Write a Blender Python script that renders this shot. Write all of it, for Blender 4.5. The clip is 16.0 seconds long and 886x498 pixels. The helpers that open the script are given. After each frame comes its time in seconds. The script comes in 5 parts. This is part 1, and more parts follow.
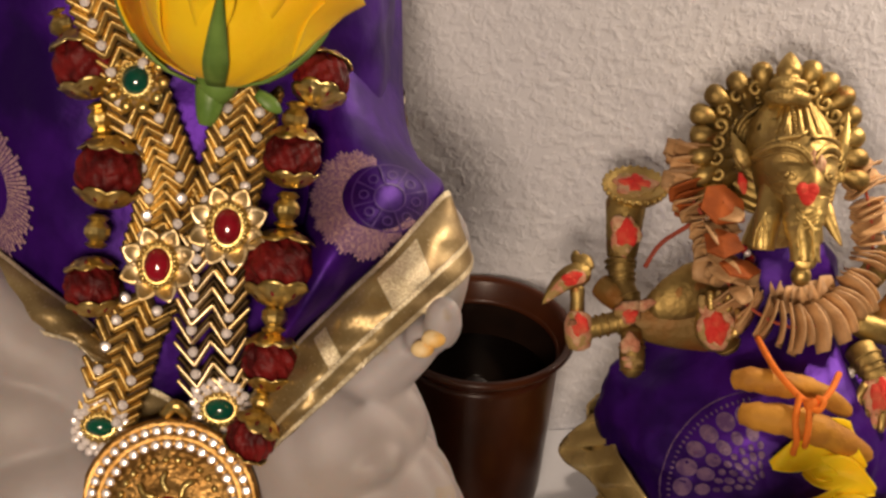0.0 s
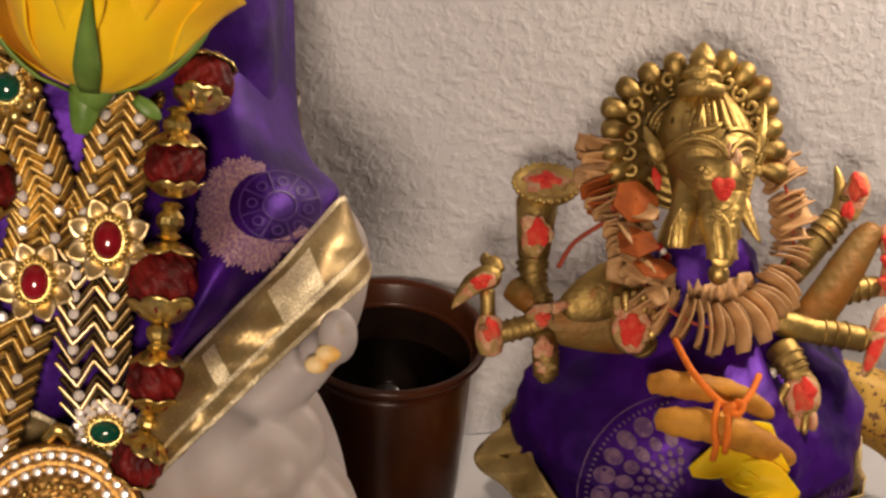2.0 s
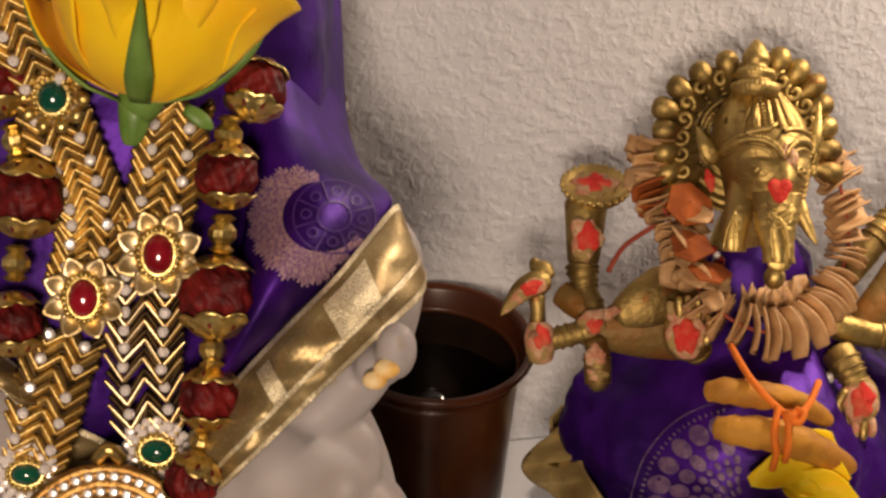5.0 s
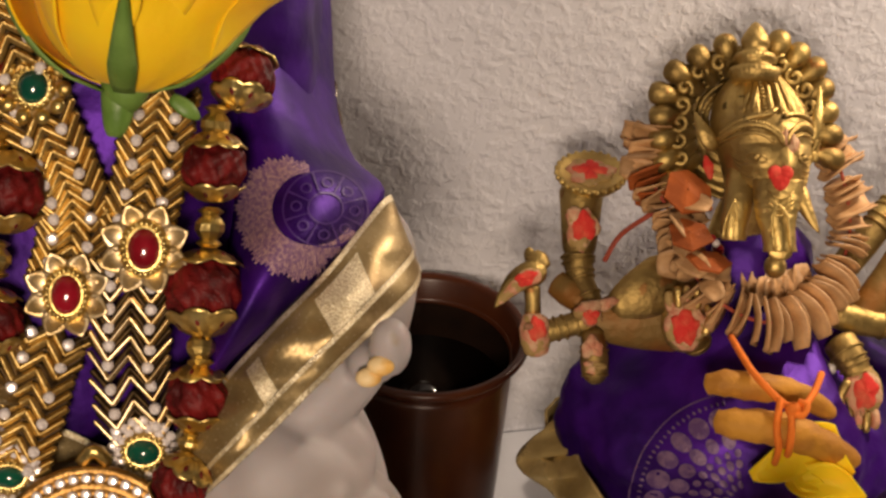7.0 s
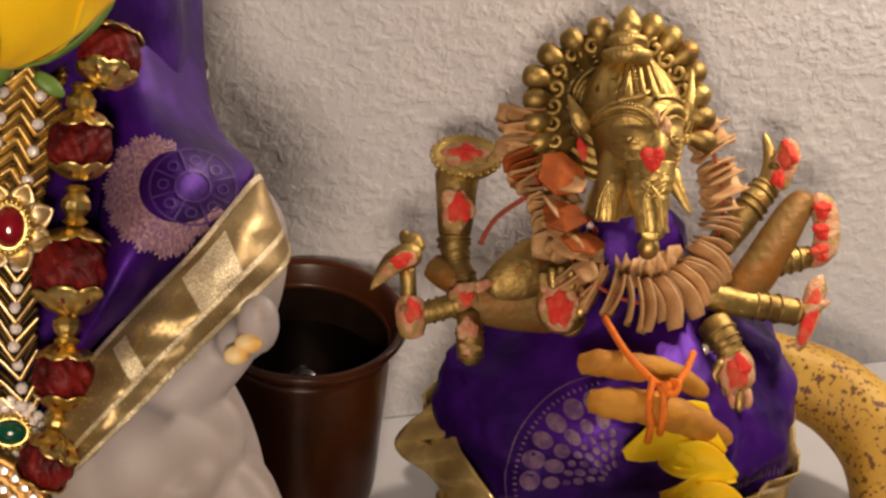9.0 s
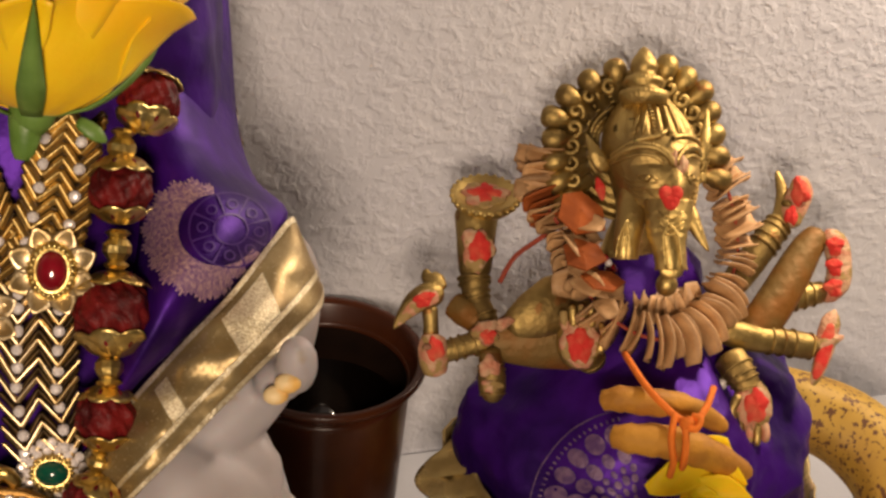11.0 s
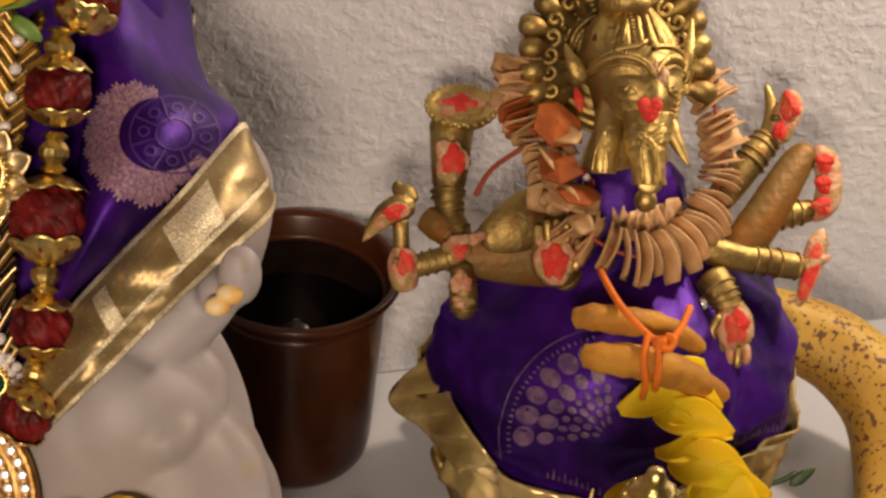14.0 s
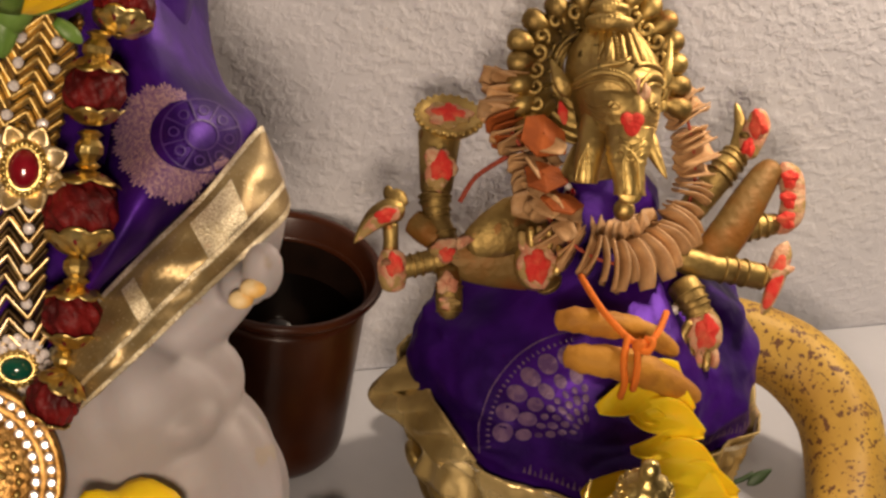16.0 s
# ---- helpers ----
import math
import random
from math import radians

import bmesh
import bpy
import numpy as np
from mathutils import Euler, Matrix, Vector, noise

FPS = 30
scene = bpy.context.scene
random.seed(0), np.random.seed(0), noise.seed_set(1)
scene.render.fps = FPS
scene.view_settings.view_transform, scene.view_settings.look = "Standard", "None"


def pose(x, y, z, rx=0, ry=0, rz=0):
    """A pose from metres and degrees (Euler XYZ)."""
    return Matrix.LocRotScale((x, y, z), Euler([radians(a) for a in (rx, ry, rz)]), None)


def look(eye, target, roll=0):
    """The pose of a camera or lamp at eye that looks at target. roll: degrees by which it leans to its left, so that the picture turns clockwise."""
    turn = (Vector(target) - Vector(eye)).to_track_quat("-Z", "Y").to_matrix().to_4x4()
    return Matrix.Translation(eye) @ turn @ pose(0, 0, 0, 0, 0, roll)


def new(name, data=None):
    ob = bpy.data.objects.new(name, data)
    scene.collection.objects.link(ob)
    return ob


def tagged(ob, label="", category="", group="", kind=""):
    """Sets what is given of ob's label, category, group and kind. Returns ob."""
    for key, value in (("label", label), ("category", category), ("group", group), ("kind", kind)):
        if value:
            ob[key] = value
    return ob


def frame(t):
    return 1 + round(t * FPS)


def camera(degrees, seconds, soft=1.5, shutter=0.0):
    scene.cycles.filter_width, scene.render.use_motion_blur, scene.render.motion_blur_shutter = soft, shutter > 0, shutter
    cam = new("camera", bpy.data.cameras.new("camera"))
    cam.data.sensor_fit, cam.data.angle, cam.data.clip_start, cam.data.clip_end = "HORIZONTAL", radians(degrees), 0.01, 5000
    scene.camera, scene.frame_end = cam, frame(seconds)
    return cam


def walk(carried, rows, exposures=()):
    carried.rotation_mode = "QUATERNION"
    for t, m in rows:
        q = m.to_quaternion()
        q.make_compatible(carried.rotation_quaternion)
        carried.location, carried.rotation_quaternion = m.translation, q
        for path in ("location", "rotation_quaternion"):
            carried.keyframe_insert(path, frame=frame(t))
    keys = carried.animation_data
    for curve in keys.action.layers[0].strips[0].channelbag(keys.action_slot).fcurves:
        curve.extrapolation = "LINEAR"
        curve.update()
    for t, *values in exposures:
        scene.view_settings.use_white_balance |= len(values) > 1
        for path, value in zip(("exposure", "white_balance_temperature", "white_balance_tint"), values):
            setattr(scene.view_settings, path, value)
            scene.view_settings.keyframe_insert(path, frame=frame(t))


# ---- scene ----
from mathutils import noise
from mathutils.bvhtree import BVHTree

cam = camera(23.93, 16.0, soft=2.7)
PATH = [
    (0.0, look((-0.1738, -0.7499, 0.6479), (-0.0729, -0.2600, 0.3165), 3.71)),
    (0.5, look((-0.1633, -0.7386, 0.6482), (-0.0607, -0.2489, 0.3171), 3.85)),
    (1.0, look((-0.1579, -0.7282, 0.6425), (-0.0505, -0.2396, 0.3112), 3.81)),
    (1.5, look((-0.1596, -0.7260, 0.6388), (-0.0506, -0.2399, 0.3045), 3.55)),
    (2.0, look((-0.1496, -0.7200, 0.6365), (-0.0345, -0.2355, 0.3018), 3.48)),
    (2.5, look((-0.1429, -0.7154, 0.6389), (-0.0262, -0.2324, 0.3026), 3.26)),
    (3.0, look((-0.1397, -0.7088, 0.6363), (-0.0222, -0.2270, 0.2986), 3.20)),
    (3.5, look((-0.1436, -0.7089, 0.6287), (-0.0264, -0.2272, 0.2906), 3.18)),
    (4.0, look((-0.1487, -0.7074, 0.6330), (-0.0317, -0.2254, 0.2954), 3.15)),
    (4.5, look((-0.1570, -0.7004, 0.6306), (-0.0408, -0.2186, 0.2925), 3.09)),
    (4.7, look((-0.1635, -0.6981, 0.6314), (-0.0481, -0.2161, 0.2933), 3.01)),
    (6.8, look((-0.1664, -0.6714, 0.6207), (-0.0475, -0.1940, 0.2772), 2.99)),
    (7.0, look((-0.1644, -0.6740, 0.6217), (-0.0441, -0.1965, 0.2789), 3.05)),
    (7.5, look((-0.1590, -0.6748, 0.6209), (-0.0343, -0.1989, 0.2774), 3.34)),
    (8.0, look((-0.1488, -0.6751, 0.6187), (-0.0165, -0.2018, 0.2744), 3.87)),
    (8.5, look((-0.1432, -0.6824, 0.6206), (-0.0075, -0.2097, 0.2768), 4.04)),
    (9.0, look((-0.1537, -0.6837, 0.6168), (-0.0075, -0.2116, 0.2765), 4.53)),
    (9.2, look((-0.1578, -0.6847, 0.6226), (-0.0108, -0.2133, 0.2817), 4.77)),
    (11.3, look((-0.1783, -0.6865, 0.6236), (-0.0221, -0.2110, 0.2928), 4.55)),
    (11.5, look((-0.1792, -0.6876, 0.6228), (-0.0233, -0.2118, 0.2921), 4.53)),
    (12.0, look((-0.1792, -0.6875, 0.6184), (-0.0230, -0.2130, 0.2860), 4.74)),
    (12.5, look((-0.1768, -0.6876, 0.6178), (-0.0224, -0.2151, 0.2818), 4.91)),
    (13.0, look((-0.1757, -0.6867, 0.6078), (-0.0246, -0.2170, 0.2664), 4.97)),
    (13.5, look((-0.1617, -0.6835, 0.6088), (-0.0170, -0.2153, 0.2625), 4.71)),
    (14.0, look((-0.1402, -0.6767, 0.6081), (-0.0011, -0.2102, 0.2573), 4.47)),
    (14.5, look((-0.1236, -0.6751, 0.6108), (0.0138, -0.2095, 0.2583), 4.60)),
    (15.0, look((-0.1235, -0.6817, 0.6130), (0.0170, -0.2176, 0.2597), 5.32)),
    (15.5, look((-0.1499, -0.6892, 0.6064), (0.0028, -0.2279, 0.2544), 6.68)),
    (16.0, look((-0.1871, -0.6964, 0.6237), (-0.0168, -0.2365, 0.2780), 7.97)),
]
EXPOSURE = [(0.0, 0.0), (16.0, 0.0)]
walk(cam, PATH, EXPOSURE)

# ---- world and lamps ----
world = bpy.data.worlds.new("room_air")
scene.world = world
world.use_nodes = True
world.node_tree.nodes["Background"].inputs[0].default_value = (1.0, 0.86, 0.70, 1)
world.node_tree.nodes["Background"].inputs[1].default_value = 0.06


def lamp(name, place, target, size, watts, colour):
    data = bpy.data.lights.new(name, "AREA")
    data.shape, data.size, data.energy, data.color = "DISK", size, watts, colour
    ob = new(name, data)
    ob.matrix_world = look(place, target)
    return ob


# No lamp is in view; both are added, one to brighten the upper wall.
lamp("unseen_key_light", (-0.35, -1.22, 0.74), (0.0, 0.0, 0.14), 0.24, 12.0, (1.0, 0.775, 0.59))
lamp("unseen_wall_fill", (0.40, -0.015, 0.45), (0.36, 0.04, 0.40), 0.05, 2.8, (1.0, 0.79, 0.60))


# ---- materials ----
def material(name, colour, rough=0.5, metal=0.0, colour2=None, scale=60.0, bump=0.0, bump_scale=None, detail=4.0, coat=0.0, sheen=0.0,
             spots=None, transmission=0.0, subsurface=0.0, low=0.4, high=0.6, rough2=None, vary=0.0, spec=0.5):
    """A noise-mottled surface: colour to colour2 by noise, relief by a finer noise, dark spots as (colour, scale, threshold)."""
    m = bpy.data.materials.new(name)
    m.use_nodes = True
    n, l = m.node_tree.nodes, m.node_tree.links
    b = n["Principled BSDF"]
    b.inputs["Roughness"].default_value = rough
    b.inputs["Metallic"].default_value = metal
    b.inputs["Coat Weight"].default_value = coat
    b.inputs["Specular IOR Level"].default_value = spec
    b.inputs["Coat Roughness"].default_value = 0.15
    b.inputs["Sheen Weight"].default_value = sheen
    b.inputs["Transmission Weight"].default_value = transmission
    b.inputs["Subsurface Weight"].default_value = subsurface
    b.inputs["Subsurface Scale"].default_value = 0.004
    co = n.new("ShaderNodeTexCoord")
    noise_node = n.new("ShaderNodeTexNoise")
    noise_node.inputs["Scale"].default_value = scale
    noise_node.inputs["Detail"].default_value = detail
    l.new(co.outputs["Object"], noise_node.inputs["Vector"])
    ramp = n.new("ShaderNodeValToRGB")
    ramp.color_ramp.elements[0].position, ramp.color_ramp.elements[1].position = low, high
    ramp.color_ramp.elements[0].color = (*colour, 1)
    ramp.color_ramp.elements[1].color = (*(colour2 or tuple(c * 0.85 for c in colour)), 1)
    l.new(noise_node.outputs["Fac"], ramp.inputs["Fac"])
    out = ramp.outputs["Color"]
    if spots:
        for spot_colour, spot_scale, edge in spots:
            v = n.new("ShaderNodeTexNoise")
            v.inputs["Scale"].default_value, v.inputs["Detail"].default_value = spot_scale, 3.0
            l.new(co.outputs["Object"], v.inputs["Vector"])
            r = n.new("ShaderNodeValToRGB")
            r.color_ramp.elements[0].position, r.color_ramp.elements[1].position = edge, edge + 0.035
            l.new(v.outputs["Fac"], r.inputs["Fac"])
            mix = n.new("ShaderNodeMixRGB")
            mix.inputs[2].default_value = (*spot_colour, 1)
            l.new(r.outputs["Color"], mix.inputs[0])
            l.new(out, mix.inputs[1])
            out = mix.outputs[0]
    if vary:
        info = n.new("ShaderNodeObjectInfo")
        hsv = n.new("ShaderNodeHueSaturation")
        mr = n.new("ShaderNodeMapRange")
        mr.inputs["To Min"].default_value, mr.inputs["To Max"].default_value = 1 - vary, 1 + vary
        l.new(info.outputs["Random"], mr.inputs["Value"])
        l.new(mr.outputs["Result"], hsv.inputs["Value"])
        l.new(out, hsv.inputs["Color"])
        out = hsv.outputs["Color"]
    l.new(out, b.inputs["Base Color"])
    if rough2 is not None:
        mr = n.new("ShaderNodeMapRange")
        mr.inputs["To Min"].default_value, mr.inputs["To Max"].default_value = rough, rough2
        l.new(noise_node.outputs["Fac"], mr.inputs["Value"])
        l.new(mr.outputs["Result"], b.inputs["Roughness"])
    if bump:
        fine = n.new("ShaderNodeTexNoise")
        fine.inputs["Scale"].default_value, fine.inputs["Detail"].default_value = bump_scale or scale * 5, 4.0
        l.new(co.outputs["Object"], fine.inputs["Vector"])
        bp = n.new("ShaderNodeBump")
        bp.inputs["Strength"].default_value = 1.0
        bp.inputs["Distance"].default_value = bump
        l.new(fine.outputs["Fac"], bp.inputs["Height"])
        l.new(bp.outputs["Normal"], b.inputs["Normal"])
    return m


def plaster_material():
    m = material("orange_peel_wall_paint", (0.60, 0.605, 0.65), 0.5, colour2=(0.66, 0.665, 0.70), scale=9.0)
    n, l = m.node_tree.nodes, m.node_tree.links
    co = n.new("ShaderNodeTexCoord")
    a = n.new("ShaderNodeTexNoise")
    a.inputs["Scale"].default_value, a.inputs["Detail"].default_value, a.inputs["Roughness"].default_value = 205.0, 3.0, 0.5
    a.inputs["Distortion"].default_value = 0.3
    l.new(co.outputs["Object"], a.inputs["Vector"])
    r = n.new("ShaderNodeValToRGB")
    r.color_ramp.elements[0].position, r.color_ramp.elements[1].position = 0.40, 0.66
    l.new(a.outputs["Fac"], r.inputs["Fac"])
    bp = n.new("ShaderNodeBump")
    bp.inputs["Strength"].default_value, bp.inputs["Distance"].default_value = 1.0, 0.00029
    l.new(r.outputs["Color"], bp.inputs["Height"])
    l.new(bp.outputs["Normal"], n["Principled BSDF"].inputs["Normal"])
    return m


WALL = plaster_material()
PAINT = material("room_paint", (0.34, 0.32, 0.29), 0.8, scale=4.0)
SHELF = material("white_shelf", (0.43, 0.44, 0.475), 0.4, colour2=(0.39, 0.40, 0.435), scale=14.0, bump=0.0002, bump_scale=160.0)
FLOOR = material("carpet", (0.20, 0.17, 0.14), 0.95, scale=40.0, bump=0.002, bump_scale=400.0)
MARBLE = material("white_marble", (0.41, 0.375, 0.385), 0.55, colour2=(0.34, 0.30, 0.29), scale=18.0, bump=0.0005, bump_scale=70.0, subsurface=0.15, spots=[((0.37, 0.315, 0.26), 46.0, 0.66)])
NAIL = material("saffron_paint", (0.85, 0.50, 0.13), 0.5, colour2=(0.85, 0.66, 0.35), scale=120.0)
SILK = material("purple_silk", (0.057, 0.0058, 0.21), 0.40, metal=0.5, colour2=(0.022, 0.002, 0.090), scale=30.0, bump=0.0012, bump_scale=60.0, rough2=0.56, spec=0.25)
MOTIF_LINE = material("violet_woven_line", (0.055, 0.008, 0.17), 0.5, scale=300.0)
WOVEN = material("woven_lilac_motif", (0.55, 0.35, 0.36), 0.45, metal=0.25, colour2=(0.26, 0.13, 0.28), scale=900.0, bump=0.0003, bump_scale=900.0)
DOTS = material("dull_lilac_dots", (0.16, 0.09, 0.17), 0.45, metal=0.25, colour2=(0.09, 0.04, 0.13), scale=260.0, bump=0.0003, bump_scale=900.0)
# Pale flecks paint the tissue's sparkle into its colour.
ZARI = material("gold_zari_tissue", (0.40, 0.30, 0.14), 0.32, metal=0.65, colour2=(0.17, 0.11, 0.042), scale=34.0, bump=0.0013, bump_scale=60.0, rough2=0.58, low=0.35, high=0.68, spots=[((0.58, 0.48, 0.30), 1100.0, 0.64)])
HEM = material("crumpled_gold_tissue", (0.64, 0.49, 0.21), 0.20, metal=0.5, colour2=(0.36, 0.25, 0.085), scale=28.0, bump=0.0022, bump_scale=48.0, rough2=0.38, low=0.36, high=0.64)
ZARI_EDGE = material("gold_zari_edge", (0.92, 0.84, 0.62), 0.34, metal=0.6, colour2=(0.62, 0.50, 0.28), scale=1500.0, bump=0.0006, bump_scale=1300.0)
BRASS = material("worn_brass", (0.64, 0.47, 0.165), 0.38, metal=1.0, colour2=(0.40, 0.28, 0.10), scale=42.0, bump=0.0008, bump_scale=260.0, rough2=0.60,
                 spots=[((0.16, 0.11, 0.04), 130.0, 0.68)])
# Darker brass for arms and mane: tarnish, with their shade mixed into the colour.
DULL_BRASS = material("tarnished_shaded_brass", (0.46, 0.33, 0.115), 0.46, metal=1.0, colour2=(0.23, 0.155, 0.055), scale=55.0, bump=0.0007, bump_scale=240.0, rough2=0.62, spots=[((0.30, 0.15, 0.05), 120.0, 0.62)])
GOLD = material("gold_plating", (0.82, 0.65, 0.26), 0.24, metal=1.0, colour2=(0.60, 0.43, 0.14), scale=120.0, bump=0.0003, bump_scale=500.0, rough2=0.46)
PALE_GOLD = material("pale_gold_plating", (0.84, 0.68, 0.42), 0.36, metal=1.0, colour2=(0.66, 0.48, 0.22), scale=150.0, rough2=0.46)
STONE = material("clear_rhinestone", (0.93, 0.88, 0.85), 0.18, metal=0.18, colour2=(0.66, 0.60, 0.59), scale=420.0, coat=0.3)
# Near-black chain metal: its colour stands for the shade between links.
CHAIN_SHADE = material("shaded_chain_back", (0.11, 0.065, 0.022), 0.55, metal=0.8, colour2=(0.05, 0.03, 0.012), scale=200.0, bump=0.0003, bump_scale=500.0)
CHAIN_GOLD = material("satin_chain_gold", (0.60, 0.43, 0.16), 0.40, metal=1.0, colour2=(0.40, 0.26, 0.08), scale=160.0, bump=0.0004, bump_scale=420.0, rough2=0.55)
ANTIQUE = material("antique_gold_plating", (0.44, 0.26, 0.085), 0.36, metal=1.0, colour2=(0.30, 0.16, 0.045), scale=110.0, bump=0.0005, bump_scale=420.0, rough2=0.5)
RUBY = material("red_glass_gem", (0.30, 0.008, 0.02), 0.10, colour2=(0.18, 0.004, 0.01), scale=80.0, coat=1.0)
EMERALD = material("green_glass_gem", (0.006, 0.09, 0.05), 0.10, colour2=(0.003, 0.05, 0.035), scale=80.0, coat=1.0)
SEED = material("rudraksha_seed", (0.170, 0.010, 0.010), 0.5, colour2=(0.060, 0.004, 0.005), scale=110.0, bump=0.0016, bump_scale=240.0, spec=0.2)
ROSE = material("yellow_rose_petal", (0.97, 0.62, 0.004), 0.5, colour2=(0.94, 0.53, 0.003), scale=30.0, bump=0.0002, bump_scale=300.0, sheen=0.05, subsurface=0.12)
DARK_LEAF = material("dark_green_leaf", (0.030, 0.060, 0.018), 0.5, scale=80.0, bump=0.0003, bump_scale=300.0)
LEAF = material("green_sepal", (0.10, 0.20, 0.030), 0.45, colour2=(0.17, 0.29, 0.06), scale=60.0, bump=0.0003, bump_scale=300.0)
PETAL = material("yellow_blossom_petal", (0.92, 0.62, 0.012), 0.55, colour2=(0.88, 0.55, 0.008), scale=45.0, bump=0.0002, bump_scale=200.0, subsurface=0.2, spec=0.2)
PLASTIC = material("brown_plastic", (0.056, 0.0145, 0.004), 0.28, colour2=(0.036, 0.009, 0.003), scale=25.0, bump=0.00003, bump_scale=60.0, spec=0.3)
# Darker copy of the brown plastic: shade inside the cup put into colour.
SHADED_INSIDE = material("shaded_cup_inside", (0.016, 0.008, 0.005), 0.26, colour2=(0.007, 0.004, 0.003), scale=25.0)
WATER = material("dark_still_water", (0.006, 0.004, 0.003), 0.04, scale=20.0)
KUMKUM = material("red_kumkum_paste", (0.62, 0.030, 0.020), 0.85, colour2=(0.62, 0.13, 0.065), scale=170.0, bump=0.0009, bump_scale=400.0, low=0.46, high=0.72)
SANDAL = material("sandalwood_paste", (0.60, 0.39, 0.23), 0.65, metal=0.15, colour2=(0.52, 0.21, 0.12), scale=190.0, bump=0.0012, bump_scale=420.0, spots=[((0.36, 0.24, 0.08), 140.0, 0.53)])
OCHRE = material("turmeric_smeared_brass", (0.18, 0.105, 0.024), 0.55, metal=0.35, colour2=(0.22, 0.085, 0.008), scale=60.0, bump=0.0009, bump_scale=200.0, rough2=0.6)
ROOT = material("turmeric_root_skin", (0.52, 0.24, 0.020), 0.7, colour2=(0.38, 0.16, 0.015), scale=90.0, bump=0.0008, bump_scale=260.0)
THREAD = material("orange_cotton_thread", (0.85, 0.20, 0.012), 0.8, scale=200.0, bump=0.0004, bump_scale=900.0)
RED_THREAD = material("red_cotton_thread", (0.35, 0.06, 0.03), 0.85, scale=200.0, bump=0.0004, bump_scale=900.0)
WOODCURL = material("dried_tan_petal", (0.52, 0.31, 0.14), 0.6, colour2=(0.40, 0.22, 0.09), scale=160.0, bump=0.0004, bump_scale=400.0, vary=0.25)
WOODCURL_DARK = material("dried_russet_petal", (0.34, 0.085, 0.018), 0.6, colour2=(0.24, 0.06, 0.015), scale=130.0, bump=0.0004, bump_scale=300.0, vary=0.15, spec=0.15)
BANANA = material("ripe_banana_skin", (0.52, 0.33, 0.045), 0.6, colour2=(0.36, 0.20, 0.025), scale=14.0, bump=0.0004, bump_scale=60.0,
                  spots=[((0.085, 0.030, 0.008), 420.0, 0.60), ((0.11, 0.040, 0.01), 230.0, 0.60), ((0.16, 0.07, 0.015), 110.0, 0.66)])
STEEL = material("stainless_steel", (0.72, 0.72, 0.72), 0.42, metal=1.0, scale=30.0, rough2=0.3)


# ---- mesh helpers ----
class Build:
    """Collects vertices, faces and slots for one mesh."""

    def __init__(self):
        self.v, self.f, self.s = [], [], []

    def grid(self, rows, slot=0, wrap=False, caps=False):
        """Skins a list of rows of points; wrap closes each row to a ring."""
        base, n = len(self.v), len(rows[0])
        for row in rows:
            self.v += [tuple(p) for p in row]
        for i in range(len(rows) - 1):
            for j in range(n if wrap else n - 1):
                k = (j + 1) % n
                self.f.append((base + i * n + j, base + i * n + k, base + (i + 1) * n + k, base + (i + 1) * n + j))
                self.s.append(slot)
        if caps:
            self.f.append(tuple(base + j for j in reversed(range(n))))
            self.f.append(tuple(base + (len(rows) - 1) * n + j for j in range(n)))
            self.s += [slot, slot]
        return self

    def ball(self, c, r, m=None, nu=16, nv=10, slot=0, shape=None):
        """An ellipsoid with radii r about c, turned by m; shape(u, v) scales the radius."""
        c, m = Vector(c), (m.to_3x3() if m else Matrix.Identity(3))
        r = (r, r, r) if isinstance(r, (int, float)) else r
        rows = []
        for i in range(nv + 1):
            a = math.pi * (i / nv) * 0.998 + 0.003
            row = []
            for j in range(nu):
                b = 2 * math.pi * j / nu
                k = shape(b, a) if shape else 1.0
                row.append(c + m @ Vector((r[0] * k * math.sin(a) * math.cos(b), r[1] * k * math.sin(a) * math.sin(b), -r[2] * k * math.cos(a))))
            rows.append(row)
        return self.grid(rows, slot, wrap=True, caps=True)

    def tube(self, pts, radii, n=12, slot=0, flat=1.0):
        """A tube along points with a radius at each."""
        pts = [Vector(p) for p in pts]
        radii = [radii] * len(pts) if isinstance(radii, (int, float)) else radii
        rows, side = [], None
        for i, p in enumerate(pts):
            t = (pts[min(i + 1, len(pts) - 1)] - pts[max(i - 1, 0)]).normalized()
            if side is None:
                side = t.orthogonal().normalized()
            side = (side - t * side.dot(t)).normalized()
            up = t.cross(side)
            rows.append([p + radii[i] * (side * math.cos(2 * math.pi * j / n) + up * flat * math.sin(2 * math.pi * j / n)) for j in range(n)])
        return self.grid(rows, slot, wrap=True, caps=True)

    def lathe(self, profile, m, n=32, slot=0, ripple=None, caps=True):
        """Turns (radius, height) pairs about the z axis of m."""
        rows = []
        for k, (r, z) in enumerate(profile):
            rows.append([m @ Vector((r * (ripple(k, 2 * math.pi * j / n) if ripple else 1) * math.cos(2 * math.pi * j / n),
                                     r * (ripple(k, 2 * math.pi * j / n) if ripple else 1) * math.sin(2 * math.pi * j / n), z)) for j in range(n)])
        return self.grid(rows, slot, wrap=True, caps=caps)

    def mesh(self, name, materials, smooth=True):
        me = bpy.data.meshes.new(name)
        me.from_pydata(self.v, [], self.f)
        for m in materials:
            me.materials.append(m)
        me.polygons.foreach_set("material_index", self.s)
        me.polygons.foreach_set("use_smooth", [smooth] * len(self.f))
        me.update()
        bm = bmesh.new()
        bm.from_mesh(me)
        bmesh.ops.recalc_face_normals(bm, faces=bm.faces)
        bm.to_mesh(me)
        bm.free()
        return me


